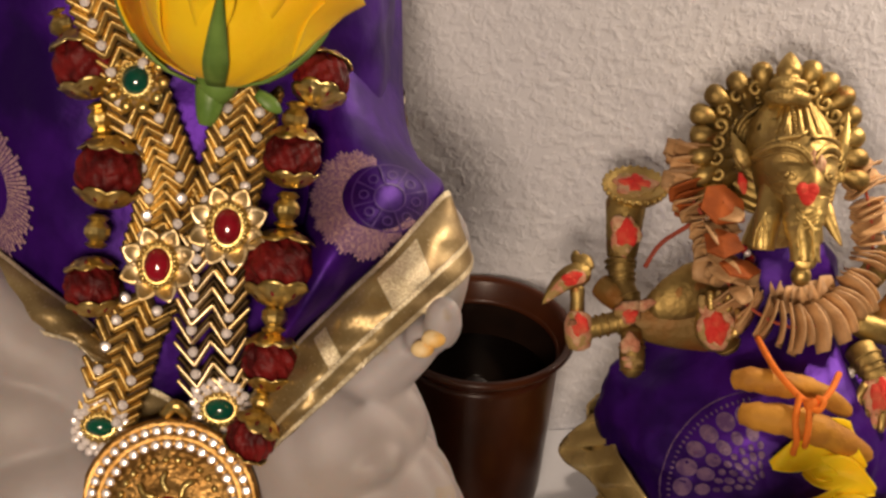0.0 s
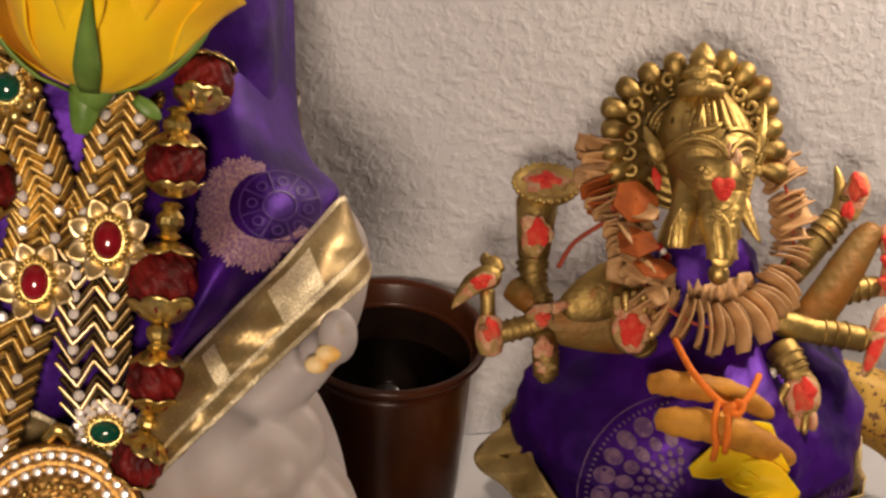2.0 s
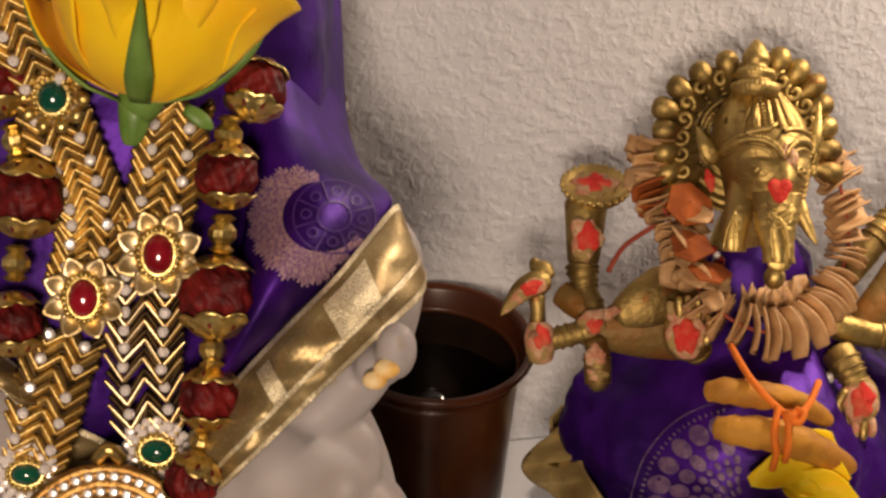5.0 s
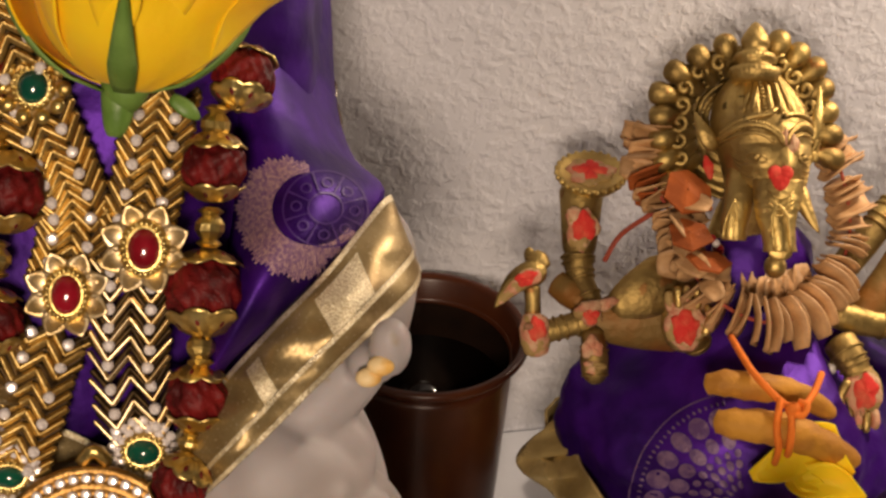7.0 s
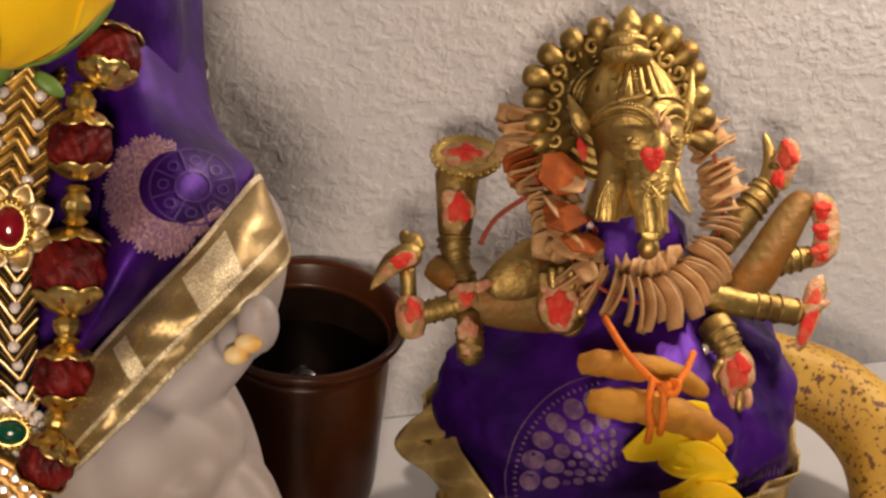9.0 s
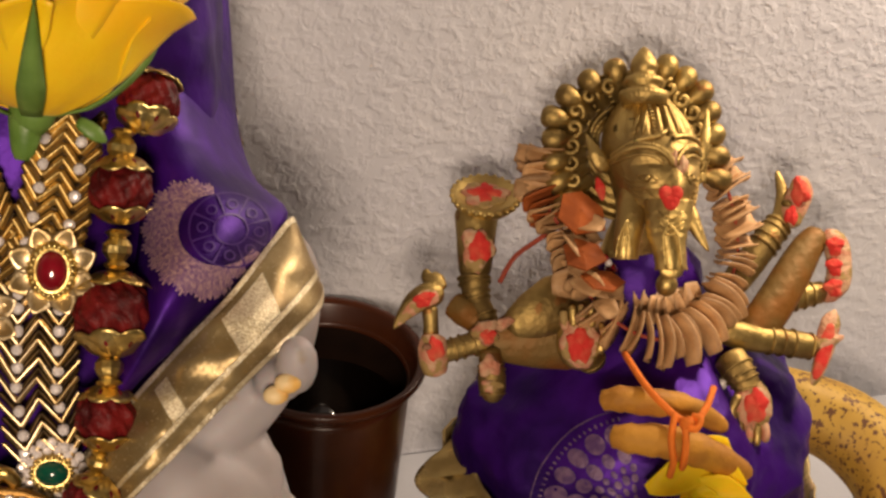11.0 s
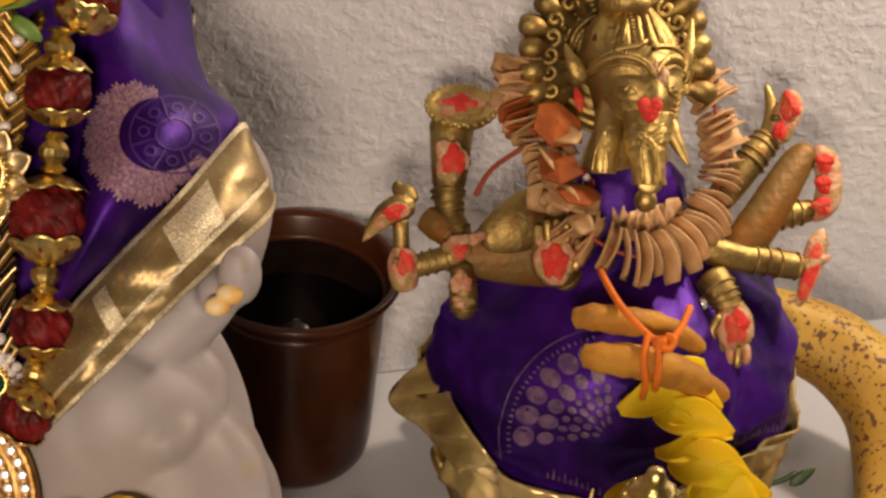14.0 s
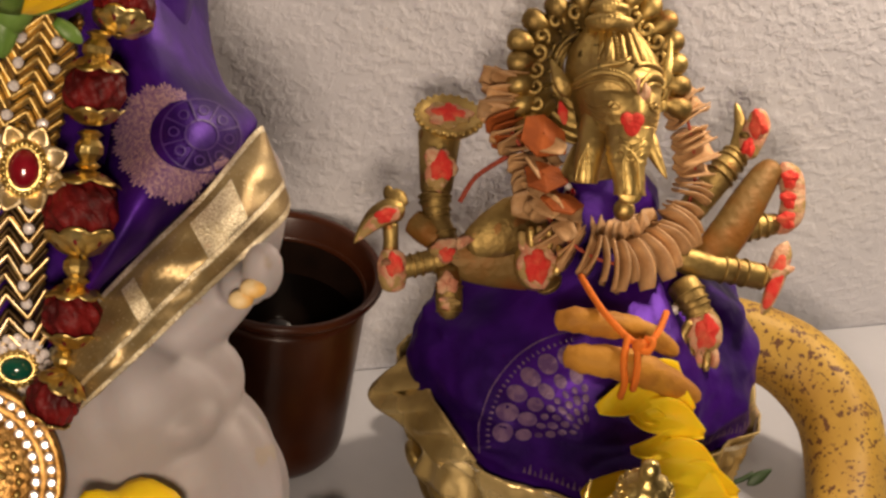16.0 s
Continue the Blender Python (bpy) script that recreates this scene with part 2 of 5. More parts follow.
def part(name, build, materials, parent, label="", smooth=True):
    materials = materials if isinstance(materials, (list, tuple)) else [materials]
    ob = new(name, build if isinstance(build, bpy.types.Mesh) else build.mesh(name, materials, smooth))
    ob.parent = parent
    if label:
        ob["label"] = label
    return ob


def thing(name, label, category, group="", build=None, materials=None, place=None, kind="", smooth=True):
    """A top-level thing: an Empty at its base, or one mesh."""
    if build is None:
        ob = new(name)
        ob.empty_display_size = 0.02
        if place:
            ob.location = place
    else:
        materials = materials if isinstance(materials, (list, tuple)) else [materials]
        ob = new(name, build.mesh(name, materials, smooth))
    return tagged(ob, label, category, group, kind)


def smooth_line(pts, n):
    """n points on a Catmull-Rom line through pts."""
    pts = [Vector(p) for p in pts]
    out = []
    for k in range(n):
        s = k / (n - 1) * (len(pts) - 1)
        i = min(int(s), len(pts) - 2)
        t = s - i
        p0, p1, p2, p3 = pts[max(i - 1, 0)], pts[i], pts[i + 1], pts[min(i + 2, len(pts) - 1)]
        out.append(0.5 * ((2 * p1) + (p2 - p0) * t + (2 * p0 - 5 * p1 + 4 * p2 - p3) * t * t + (3 * p1 - p0 - 3 * p2 + p3) * t ** 3))
    return out


def along(a, b):
    """A turn whose z axis points from a to b, placed at a."""
    a, b = Vector(a), Vector(b)
    return Matrix.Translation(a) @ (b - a).to_track_quat("Z", "Y").to_matrix().to_4x4()


def facing(c, n, up=(0, 0, 1)):
    """A frame at c whose z axis is n and whose y axis leans to up."""
    n = Vector(n).normalized()
    x = Vector(up).cross(n).normalized()
    y = n.cross(x)
    return Matrix.Translation(c) @ Matrix((x, y, n)).transposed().to_4x4()


def lerp_table(table, z):
    """Piecewise-linear columns of a table by its first column, with soft corners."""
    zs = [r[0] for r in table]
    return [float(np.interp(z, zs, [r[k] for r in table])) for k in range(1, len(table[0]))]


def box(x0, x1, y0, y1, z0, z1, bevel=0.0):
    b = Build()
    e = bevel
    ring = [(x0 + e, y0), (x1 - e, y0), (x1, y0 + e), (x1, y1 - e), (x1 - e, y1), (x0 + e, y1), (x0, y1 - e), (x0, y0 + e)] if e else [(x0, y0), (x1, y0), (x1, y1), (x0, y1)]
    cx, cy = (x0 + x1) / 2, (y0 + y1) / 2
    shrink = lambda p: (p[0] + (e if p[0] < cx else -e), p[1] + (e if p[1] < cy else -e))
    rows = [[(*p, z0) for p in ring], [(*p, z1 - e) for p in ring]]
    if e:
        rows.append([(*shrink(p), z1) for p in ring])
    return b.grid(rows, wrap=True, caps=True)


FRONT = Vector((-0.16, -0.80, 0.58)).normalized()


def crumple(p, size, seed=0.0):
    """Ridged noise between about -1 and 1, for creased cloth."""
    a = noise.noise(Vector(p) / size + Vector((seed, 1.7 * seed, 0.3)))
    c = noise.noise(Vector(p) / (size * 0.47) + Vector((5.1, seed, 2.2)))
    return (1 - 2.4 * abs(a)) * 0.7 + 0.3 * (1 - 2.4 * abs(c))


def skin_tree(*builds):
    verts, faces = [], []
    for build in builds:
        faces += [tuple(len(verts) + i for i in f) for f in build.f]
        verts += [Vector(v) for v in build.v]
    return BVHTree.FromPolygons(verts, faces)


def lay(tree, p, lift):
    """Drops a point along the view side onto a cloth, a little proud of it."""
    p = Vector(p)
    hit = tree.ray_cast(p + FRONT * 0.12, -FRONT)
    return (hit[0] if hit[0] else p) + FRONT * lift


# ---- the room ----
thing("wall_north", "off-white wall with orange-peel plaster texture", "wall", build=box(-1.6, 1.9, 0.0465, 0.1465, -0.85, 1.6), materials=WALL, kind="structure", smooth=False)
thing("wall_south", "plain painted room wall", "wall", build=box(-1.6, 1.9, -2.4, -2.3, -0.85, 1.6), materials=PAINT, kind="structure", smooth=False)
thing("wall_west", "plain painted room wall", "wall", build=box(-1.7, -1.6, -2.3, 0.0465, -0.85, 1.6), materials=PAINT, kind="structure", smooth=False)
thing("wall_east", "plain painted room wall", "wall", build=box(1.9, 2.0, -2.3, 0.0465, -0.85, 1.6), materials=PAINT, kind="structure", smooth=False)
thing("ceiling", "plain white ceiling", "ceiling", build=box(-1.7, 2.0, -2.4, 0.1465, 1.6, 1.7), materials=PAINT, kind="structure", smooth=False)
thing("floor", "plain dark carpet floor", "floor", build=box(-1.7, 2.0, -2.4, 0.1465, -0.95, -0.85), materials=FLOOR, kind="structure", smooth=False)
thing("shelf", "smooth white altar shelf against the wall", "shelf", build=box(-0.7, 0.9, -0.42, 0.0460, -0.03, 0.0, 0.004), materials=SHELF, kind="structure", smooth=False)


# ---- brown tumbler ----
def tumbler():
    ob = thing("tumbler", "dark brown plastic tumbler standing on white shelf", "cup")
    outer = [(0.001, 0.0), (0.024, 0.0), (0.0295, 0.0015), (0.0325, 0.006), (0.0335, 0.012), (0.0338, 0.017), (0.0354, 0.050), (0.0369, 0.083), (0.0372, 0.088), (0.0390, 0.0907), (0.0424, 0.0930), (0.0435, 0.0945), (0.0428, 0.0965), (0.0405, 0.0968)]
    inner = [(0.0390, 0.0945), (0.0355, 0.085), (0.0315, 0.010), (0.026, 0.005), (0.001, 0.004)]
    part("body", Build().lathe(outer[:9] + [(0.0358, 0.0868), (0.0356, 0.0850)], Matrix.Identity(4), 64, caps=False), PLASTIC, ob)
    part("inner_wall", Build().lathe([(0.0356, 0.0852), (0.0354, 0.083), (0.0346, 0.068), (0.0334, 0.046), (0.0318, 0.016), (0.0313, 0.010), (0.026, 0.005), (0.001, 0.004)], Matrix.Identity(4), 64, caps=False), SHADED_INSIDE, ob, "inner wall with the cup's shade coloured near-black")
    part("rim", Build().lathe([(0.0356, 0.0850)] + outer[8:] + inner[:1] + [(0.0356, 0.0850)], Matrix.Identity(4), 64, caps=False), PLASTIC, ob, "rolled brown rim")
    surface = [[(q * math.cos(2 * math.pi * j / 48), q * math.sin(2 * math.pi * j / 48), 0.068 + (0.0006 if q > 0.0335 else 0)) for j in range(48)] for q in (0.0345, 0.0335, 0.020, 0.001)]
    thing("water", "dark still water half filling brown tumbler", "water", build=Build().grid(surface, wrap=True, caps=True), materials=WATER)
    return ob


tumbler()


# ---- marble statue and what it wears ----
# chest outline by height: half width, half depth, centre x, centre y
CHEST = [(0.10, 0.092, 0.080, -0.135, -0.075), (0.15, 0.090, 0.080, -0.135, -0.075), (0.185, 0.086, 0.080, -0.136, -0.073), (0.215, 0.082, 0.079, -0.137, -0.066), (0.235, 0.080, 0.077, -0.137, -0.060),
         (0.250, 0.080, 0.076, -0.137, -0.054), (0.265, 0.080, 0.072, -0.138, -0.050), (0.285, 0.079, 0.064, -0.138, -0.048), (0.32, 0.077, 0.054, -0.138, -0.045),
         (0.37, 0.072, 0.048, -0.138, -0.045), (0.42, 0.045, 0.040, -0.138, -0.045)]


def chest(angle, z, out=0.0):
    """A point of the torso: angle 0 faces the front, positive turns towards +x."""
    a, b, cx, cy = lerp_table(CHEST, z)
    return Vector((cx + (a + out) * math.sin(angle), cy - (b + out) * math.cos(angle), z))


def marble_statue():
    b = Build()
    zs = [0.10 + 0.004 * i for i in range(81)]
    b.grid([[chest(2 * math.pi * j / 64, z, -0.003) for j in range(64)] for z in zs], wrap=True, caps=True)
    b.ball((-0.138, -0.045, 0.46), (0.035, 0.038, 0.048))
    # seated lap with folds of carved cloth
    folds = lambda u, v: 1 + 0.035 * abs(math.sin(3.5 * u + 2.2 * v)) ** 0.6 - 0.022
    pleat = lambda u, v: 1 + 0.08 * abs(math.sin(1.5 * u + 1.3 * v + 0.4)) ** 0.7 - 0.04
    b.ball((-0.138, -0.100, 0.082), (0.104, 0.122, 0.112), nu=120, nv=60, shape=folds)
    b.ball((-0.0911, -0.1743, 0.1645), (0.034, 0.028, 0.040), nu=64, nv=40, shape=pleat)
    b.ball((-0.0759, -0.1815, 0.1439), (0.034, 0.032, 0.040), nu=64, nv=40, shape=pleat)
    b.ball((-0.0859, -0.1686, 0.1854), (0.020, 0.016, 0.022), nu=40, nv=24, shape=pleat)
    elbow = smooth_line([(-0.0523, -0.0863, 0.2286), (-0.0448, -0.1160, 0.2232), (-0.0526, -0.1450, 0.2160), (-0.0676, -0.1631, 0.2064), (-0.0904, -0.1710, 0.1914)], 26)
    b.tube(elbow, [0.008 + 0.0035 * min(1, i / 6) for i in range(26)], 20)
    b.tube(smooth_line([(-0.2163, -0.1273, 0.2176), (-0.2012, -0.1421, 0.2076), (-0.1841, -0.1473, 0.1979), (-0.1710, -0.1494, 0.1808)], 14), 0.016, 20)
    b.ball((-0.1990, -0.1556, 0.1776), (0.026, 0.020, 0.024), nu=32, nv=20)
    b.ball((-0.1902, -0.1721, 0.1595), (0.028, 0.022, 0.022), nu=32, nv=20)
    b.ball((-0.0540, -0.1762, 0.2291), (0.0068, 0.0068, 0.0105), nu=20, nv=14)
    b.ball((-0.0583, -0.1706, 0.2198), (0.0085, 0.008, 0.007), nu=20, nv=14)
    for pts, r in (([(-0.0867, -0.1764, 0.1863), (-0.0692, -0.1719, 0.1922), (-0.0637, -0.1754, 0.1837), (-0.0705, -0.1887, 0.1773)], 0.0075), ([(-0.0637, -0.1811, 0.1759), (-0.0572, -0.1922, 0.1658), (-0.0531, -0.2054, 0.1488)], 0.009), ([(-0.0881, -0.1949, 0.1811), (-0.0783, -0.1936, 0.1823), (-0.0712, -0.1865, 0.1836)], 0.008)):
        b.tube(smooth_line(pts, 14), [r * (0.6 + 0.4 * math.sin(math.pi * i / 13)) for i in range(14)], 16)
    b.ball((-0.135, -0.06, 0.030), (0.110, 0.085, 0.034), nu=40, nv=16)
    ob = thing("marble_statue", "white marble seated statue draped in purple silk", "statue", build=b, materials=[MARBLE, NAIL])
    m = ob.modifiers.new("melt", "REMESH")
    m.mode, m.voxel_size, m.use_smooth_shade = "VOXEL", 0.0016, True
    s = ob.modifiers.new("soften", "SMOOTH")
    s.factor, s.iterations = 0.5, 4
    return ob


marble_statue()


def saffron_tips():
    b = Build()
    b.ball((-0.0580, -0.1819, 0.2268), (0.0044, 0.0036, 0.0032), nu=12, nv=8)
    b.ball((-0.0618, -0.1824, 0.2231), (0.0042, 0.0034, 0.0030), nu=12, nv=8)
    return thing("sandal_dab", "saffron paste dab on marble fingertips", "paste", build=b, materials=NAIL)


saffron_tips()


def hem(angle):
    """Height of the silk's lower edge: lowest in front, rising to both arms."""
    s = abs(angle - 0.05)
    return 0.160 + 0.052 * min(s / 1.15, 1.25) ** 1.1


def shawl():
    ob = thing("silk_shawl", "deep purple silk shawl with gold zari border draped over marble", "shawl")
    b = Build()
    rows = []
    n = 150
    for i in range(70):
        row = []
        for j in range(n):
            a = -2.3 + 4.6 * j / (n - 1)
            z0 = hem(a) + 0.020
            z = z0 + (0.44 - z0) * i / 69
            fold = 0.0010 * math.sin(9 * a + 20 * z) + 0.0020 * crumple(chest(a, z), 0.035, 1.0)
            row.append(chest(a, z, 0.003 + fold))
        rows.append(row)
    b.grid(rows)
    cloth = part("cloth", b, SILK, ob)
    m = cloth.modifiers.new("thick", "SOLIDIFY")
    m.thickness = 0.001
    e = Build()
    rows = []
    for i in range(12):
        row = []
        for j in range(n):
            a = -2.3 + 4.6 * j / (n - 1)
            z = hem(a) - 0.003 + 0.025 * i / 11
            row.append(chest(a, z, 0.0052 + 0.0009 * math.sin(13 * a + 9 * i / 11) + 0.0006 * math.sin(29 * a - 5 * i / 11)))
        rows.append(row)
    e.grid(rows)
    band = part("border", e, ZARI, ob, "gold zari tissue border")
    m = band.modifiers.new("thick", "SOLIDIFY")
    m.thickness = 0.001
    for dz in (-0.002, 0.0045, 0.0215):
        c = Build()
        c.grid([[chest(-2.3 + 4.6 * j / 199, hem(-2.3 + 4.6 * j / 199) + dz + w, 0.0072 + 0.0007 * math.sin(37 * j)) for j in range(200)] for w in (0.0, 0.0012, 0.0024)])
        part("zari_edge", c, ZARI_EDGE, band)
    # the silk that falls over the bent arm, and its gold border
    left = smooth_line([(-0.0984, -0.0601, 0.3228), (-0.0947, -0.0852, 0.3014), (-0.0948, -0.1075, 0.2793), (-0.0958, -0.1282, 0.2592), (-0.1023, -0.1450, 0.2396), (-0.1111, -0.1563, 0.2167), (-0.1215, -0.1616, 0.1915)], 40)
    right = smooth_line([(-0.0479, -0.0150, 0.3053), (-0.0504, -0.0458, 0.2771), (-0.0527, -0.0724, 0.2552), (-0.0510, -0.0942, 0.2470), (-0.0444, -0.1168, 0.2447), (-0.0689, -0.1484, 0.2412), (-0.0880, -0.1596, 0.2296), (-0.1023, -0.1654, 0.2203), (-0.1176, -0.1627, 0.1946)], 40)
    sleeve = [[p.lerp(q, s / 24) + FRONT * (0.020 * math.sin(math.pi * s / 24) * math.sin(math.pi * (0.06 + 0.89 * i / 39)) - 0.010 * math.exp(-s / 2.5) - 0.010 * math.exp(-i / 4.0) ) for s in range(25)] for i, (p, q) in enumerate(zip(left, right))]
    sleeve = [[p + FRONT * 0.0022 * math.sin(math.pi * s / 24) * crumple(p, 0.032, 6.0) for s, p in enumerate(row)] for row in sleeve]
    sleeve_build = Build().grid(sleeve)
    flap = part("sleeve_fall", sleeve_build, SILK, ob)
    flap.modifiers.new("thick", "SOLIDIFY").thickness = 0.001
    upper = smooth_line([(-0.0390, -0.1065, 0.2325), (-0.0447, -0.1184, 0.2457), (-0.0695, -0.1517, 0.2434), (-0.0883, -0.1620, 0.2314), (-0.1026, -0.1681, 0.2198), (-0.1181, -0.1675, 0.1983), (-0.1270, -0.1669, 0.1783)], 60)
    lower = smooth_line([(-0.0336, -0.1256, 0.2215), (-0.0396, -0.1454, 0.2266), (-0.0609, -0.1713, 0.2289), (-0.0787, -0.1814, 0.2194), (-0.0941, -0.1896, 0.2098), (-0.1076, -0.1910, 0.1965), (-0.1195, -0.1802, 0.1726)], 60)
    strip = [[p.lerp(q, s / 12) + FRONT * (0.006 * math.sin(math.pi * s / 12) + 0.0009 * math.sin(i * 0.8 + s) + 0.0007 * math.sin(i * 0.33 - s * 0.7)) for s in range(13)] for i, (p, q) in enumerate(zip(upper, lower))]
    arm_band = part("border", Build().grid(strip), ZARI, ob, "gold zari tissue border over the arm")
    arm_band.modifiers.new("thick", "SOLIDIFY").thickness = 0.001
    for s0, s1 in ((0, 1), (8, 9), (11, 12)):
        part("zari_edge", Build().grid([[row[s0].lerp(row[s1], w) + FRONT * (0.0012 + 0.0005 * math.sin(7 * i)) for w in (0.1, 0.5, 0.9)] for i, row in enumerate(strip)]), ZARI_EDGE, arm_band)
    for i0, i1, s0, s1 in ((16, 23, 2, 8), (34, 37, 2, 8)):
        part("zari_panel", Build().grid([[strip[i][s] + FRONT * 0.0010 for s in range(s0, s1 + 1)] for i in range(i0, i1 + 1)]), ZARI_EDGE, arm_band, "pale sparkling woven panel")
    far_up = smooth_line([(-0.2284, -0.0782, 0.2323), (-0.2118, -0.1073, 0.2305), (-0.1923, -0.1314, 0.2262), (-0.1754, -0.1437, 0.2168), (-0.1604, -0.1499, 0.2006)], 40)
    far_low = smooth_line([(-0.2197, -0.1267, 0.2106), (-0.2046, -0.1393, 0.2146), (-0.1910, -0.1514, 0.2156), (-0.1796, -0.1583, 0.2160), (-0.1732, -0.1622, 0.2107)], 40)
    far = [[p.lerp(q, s / 10) + FRONT * (0.005 * math.sin(math.pi * s / 10) + 0.0008 * math.sin(i * 0.7 + s)) for s in range(11)] for i, (p, q) in enumerate(zip(far_up, far_low))]
    far_band = part("border", Build().grid(far), ZARI, ob, "gold zari tissue border over the arm")
    far_band.modifiers.new("thick", "SOLIDIFY").thickness = 0.001
    for s0, s1 in ((0, 1), (9, 10)):
        part("zari_edge", Build().grid([[row[s0].lerp(row[s1], w) + FRONT * (0.0012 + 0.0005 * math.sin(7 * i)) for w in (0.1, 0.5, 0.9)] for i, row in enumerate(far)]), ZARI_EDGE, far_band)
    # woven roundel by the arm: a fringed shimmering field and a thin eight-spoked wheel
    tree = skin_tree(sleeve_build, b)
    field, wheel = Build(), Build()
    face = facing((-0.0699, -0.1283, 0.2497), FRONT, Vector((-0.0688, -0.1167, 0.2661)) - Vector((-0.0699, -0.1283, 0.2497)))
    spot = lambda r, g: lay(tree, face @ Vector((r * math.cos(g), 0.92 * r * math.sin(g), 0)), 0.0005)
    for k in range(130):
        g = math.radians(92 + 236 * k / 130)
        dg = math.radians(236 / 130 * 0.75)
        r0, r1 = 0.0125, 0.0125 + 0.0112 * math.sin(math.pi * min(1.0, k / 46) / 2) ** 0.6 + 0.0009 * (k % 2) + 0.0008 * math.sin(7 * k)
        field.grid([[spot(r0 + (r1 - r0) * t, g), spot(r0 + (r1 - r0) * t, g + dg)] for t in (0.0, 0.2, 0.4, 0.6, 0.8, 1.0)])
    hub = lambda r, g: lay(tree, face @ Vector((0.004 + r * math.cos(g), 0.92 * r * math.sin(g), 0)), 0.0006)
    for r in (0.0128, 0.0050):
        wheel.grid([[hub(r, 2 * math.pi * k / 60), hub(r + 0.0006, 2 * math.pi * k / 60)] for k in range(61)])
    for k in range(8):
        g = 2 * math.pi * k / 8 + 0.3
        wheel.grid([[hub(0.005 + 0.0013 * i, g - 0.03), hub(0.005 + 0.0013 * i, g + 0.03)] for i in range(7)])
        wheel.grid([[hub(0.0090 + 0.0013 * math.cos(q), g + 0.39 + 0.15 * math.sin(q)), hub(0.0090 + 0.0019 * math.cos(q), g + 0.39 + 0.21 * math.sin(q))] for q in np.linspace(0, 6.283, 13)])
    tagged(part("woven_motif", wheel, MOTIF_LINE, flap, "thin violet woven wheel"), kind="stuff")
    far_w = Build()
    for ang, z, r in ((-0.98, 0.247, 0.022),):
        for k in range(92):
            t0 = 2 * math.pi * k / 92
            far_w.grid([[chest(ang + q * math.cos(t) / 0.085, z + q * math.sin(t), 0.0052) for t in (t0, t0 + 0.025, t0 + 0.05)] for q in (r * 0.55, r * 0.75, r * 0.9, r * (1.02 + 0.07 * (k % 2) + 0.04 * math.sin(5 * k)))])
    tagged(part("woven_motif", far_w, WOVEN, cloth, "lilac and gold woven roundel"), kind="stuff")
    tagged(part("woven_motif", field, WOVEN, flap, "lilac and gold woven roundel"), kind="stuff")


shawl()



def bead_strand(name, beads, spacers, label):
    """Rudraksha seeds with gold caps and faceted spacers on one thread."""
    ob = thing(name, label, "necklace", "rudraksha necklace strands")
    for k, (c, r, nxt) in enumerate(beads):
        m = along(c, nxt)
        spin = 1.3 * k
        lumps = lambda u, v: 0.93 + 0.085 * abs(math.sin(2.5 * u + spin)) ** 0.5 + 0.040 * math.sin(9 * v + 5 * math.sin(2 * u + spin)) * math.sin(v) + 0.030 * math.sin(14 * u + 6 * v + spin)
        seed = part("seed", Build().ball(c, (r, r, r * 0.94), m, 96, 60, shape=lumps), SEED, ob, "dark red wrinkled rudraksha seed")
        for sign in (1, -1):
            n = 72
            rows = []
            b = Build()
            reach_of = lambda t, a: 0.08 + 0.98 * t * (0.82 + 0.18 * abs(math.cos(3.5 * a)) ** 0.7)
            shell = lambda t, a, out: m @ Vector(((r * 1.12 + out) * math.sin(reach_of(t, a)) * math.cos(a), (r * 1.12 + out) * math.sin(reach_of(t, a)) * math.sin(a), sign * (r * 1.12 + out) * math.cos(reach_of(t, a))))
            for i in range(10):
                t = i / 9
                rows.append([shell(t, 2 * math.pi * j / n, 0.0007 * max(0.0, (t - 0.8) / 0.2) + 0.00035 * math.sin(math.pi * t) * math.cos(7 * 2 * math.pi * j / n)) for j in range(n)])
            b.grid(rows, wrap=True)
            # pierced leaf-shaped eyes in each scallop
            for q in range(7):
                a0 = 2 * math.pi * q / 7
                p = shell(0.60, a0, 0.0002)
                along_cap = (shell(0.70, a0, 0.0002) - shell(0.50, a0, 0.0002)).normalized()
                eye = facing(p, (p - Vector(c)).normalized(), along_cap)
                b.ball(eye @ Vector((0, 0, 0)), (0.0007, 0.0013, 0.0003), eye, 10, 6, slot=1)
            cap = part("bead_cap", b, [GOLD, SEED], seed, "gold scalloped pierced bead cap")
            cap.modifiers.new("thick", "SOLIDIFY").thickness = 0.0005
    for c, r, h, nxt in spacers:
        prof = [(r * 0.55, -h), (r * 1.0, -h * 0.80), (r * 0.6, -h * 0.58), (r * 0.8, -h * 0.45), (r * 1.08, -h * 0.18), (r * 1.08, h * 0.18), (r * 0.8, h * 0.45), (r * 0.6, h * 0.58), (r * 1.0, h * 0.80), (r * 0.55, h)]
        part("spacer", Build().lathe(prof, along(c, nxt), 9), GOLD, ob, "faceted gold spacer", smooth=False)
    return ob


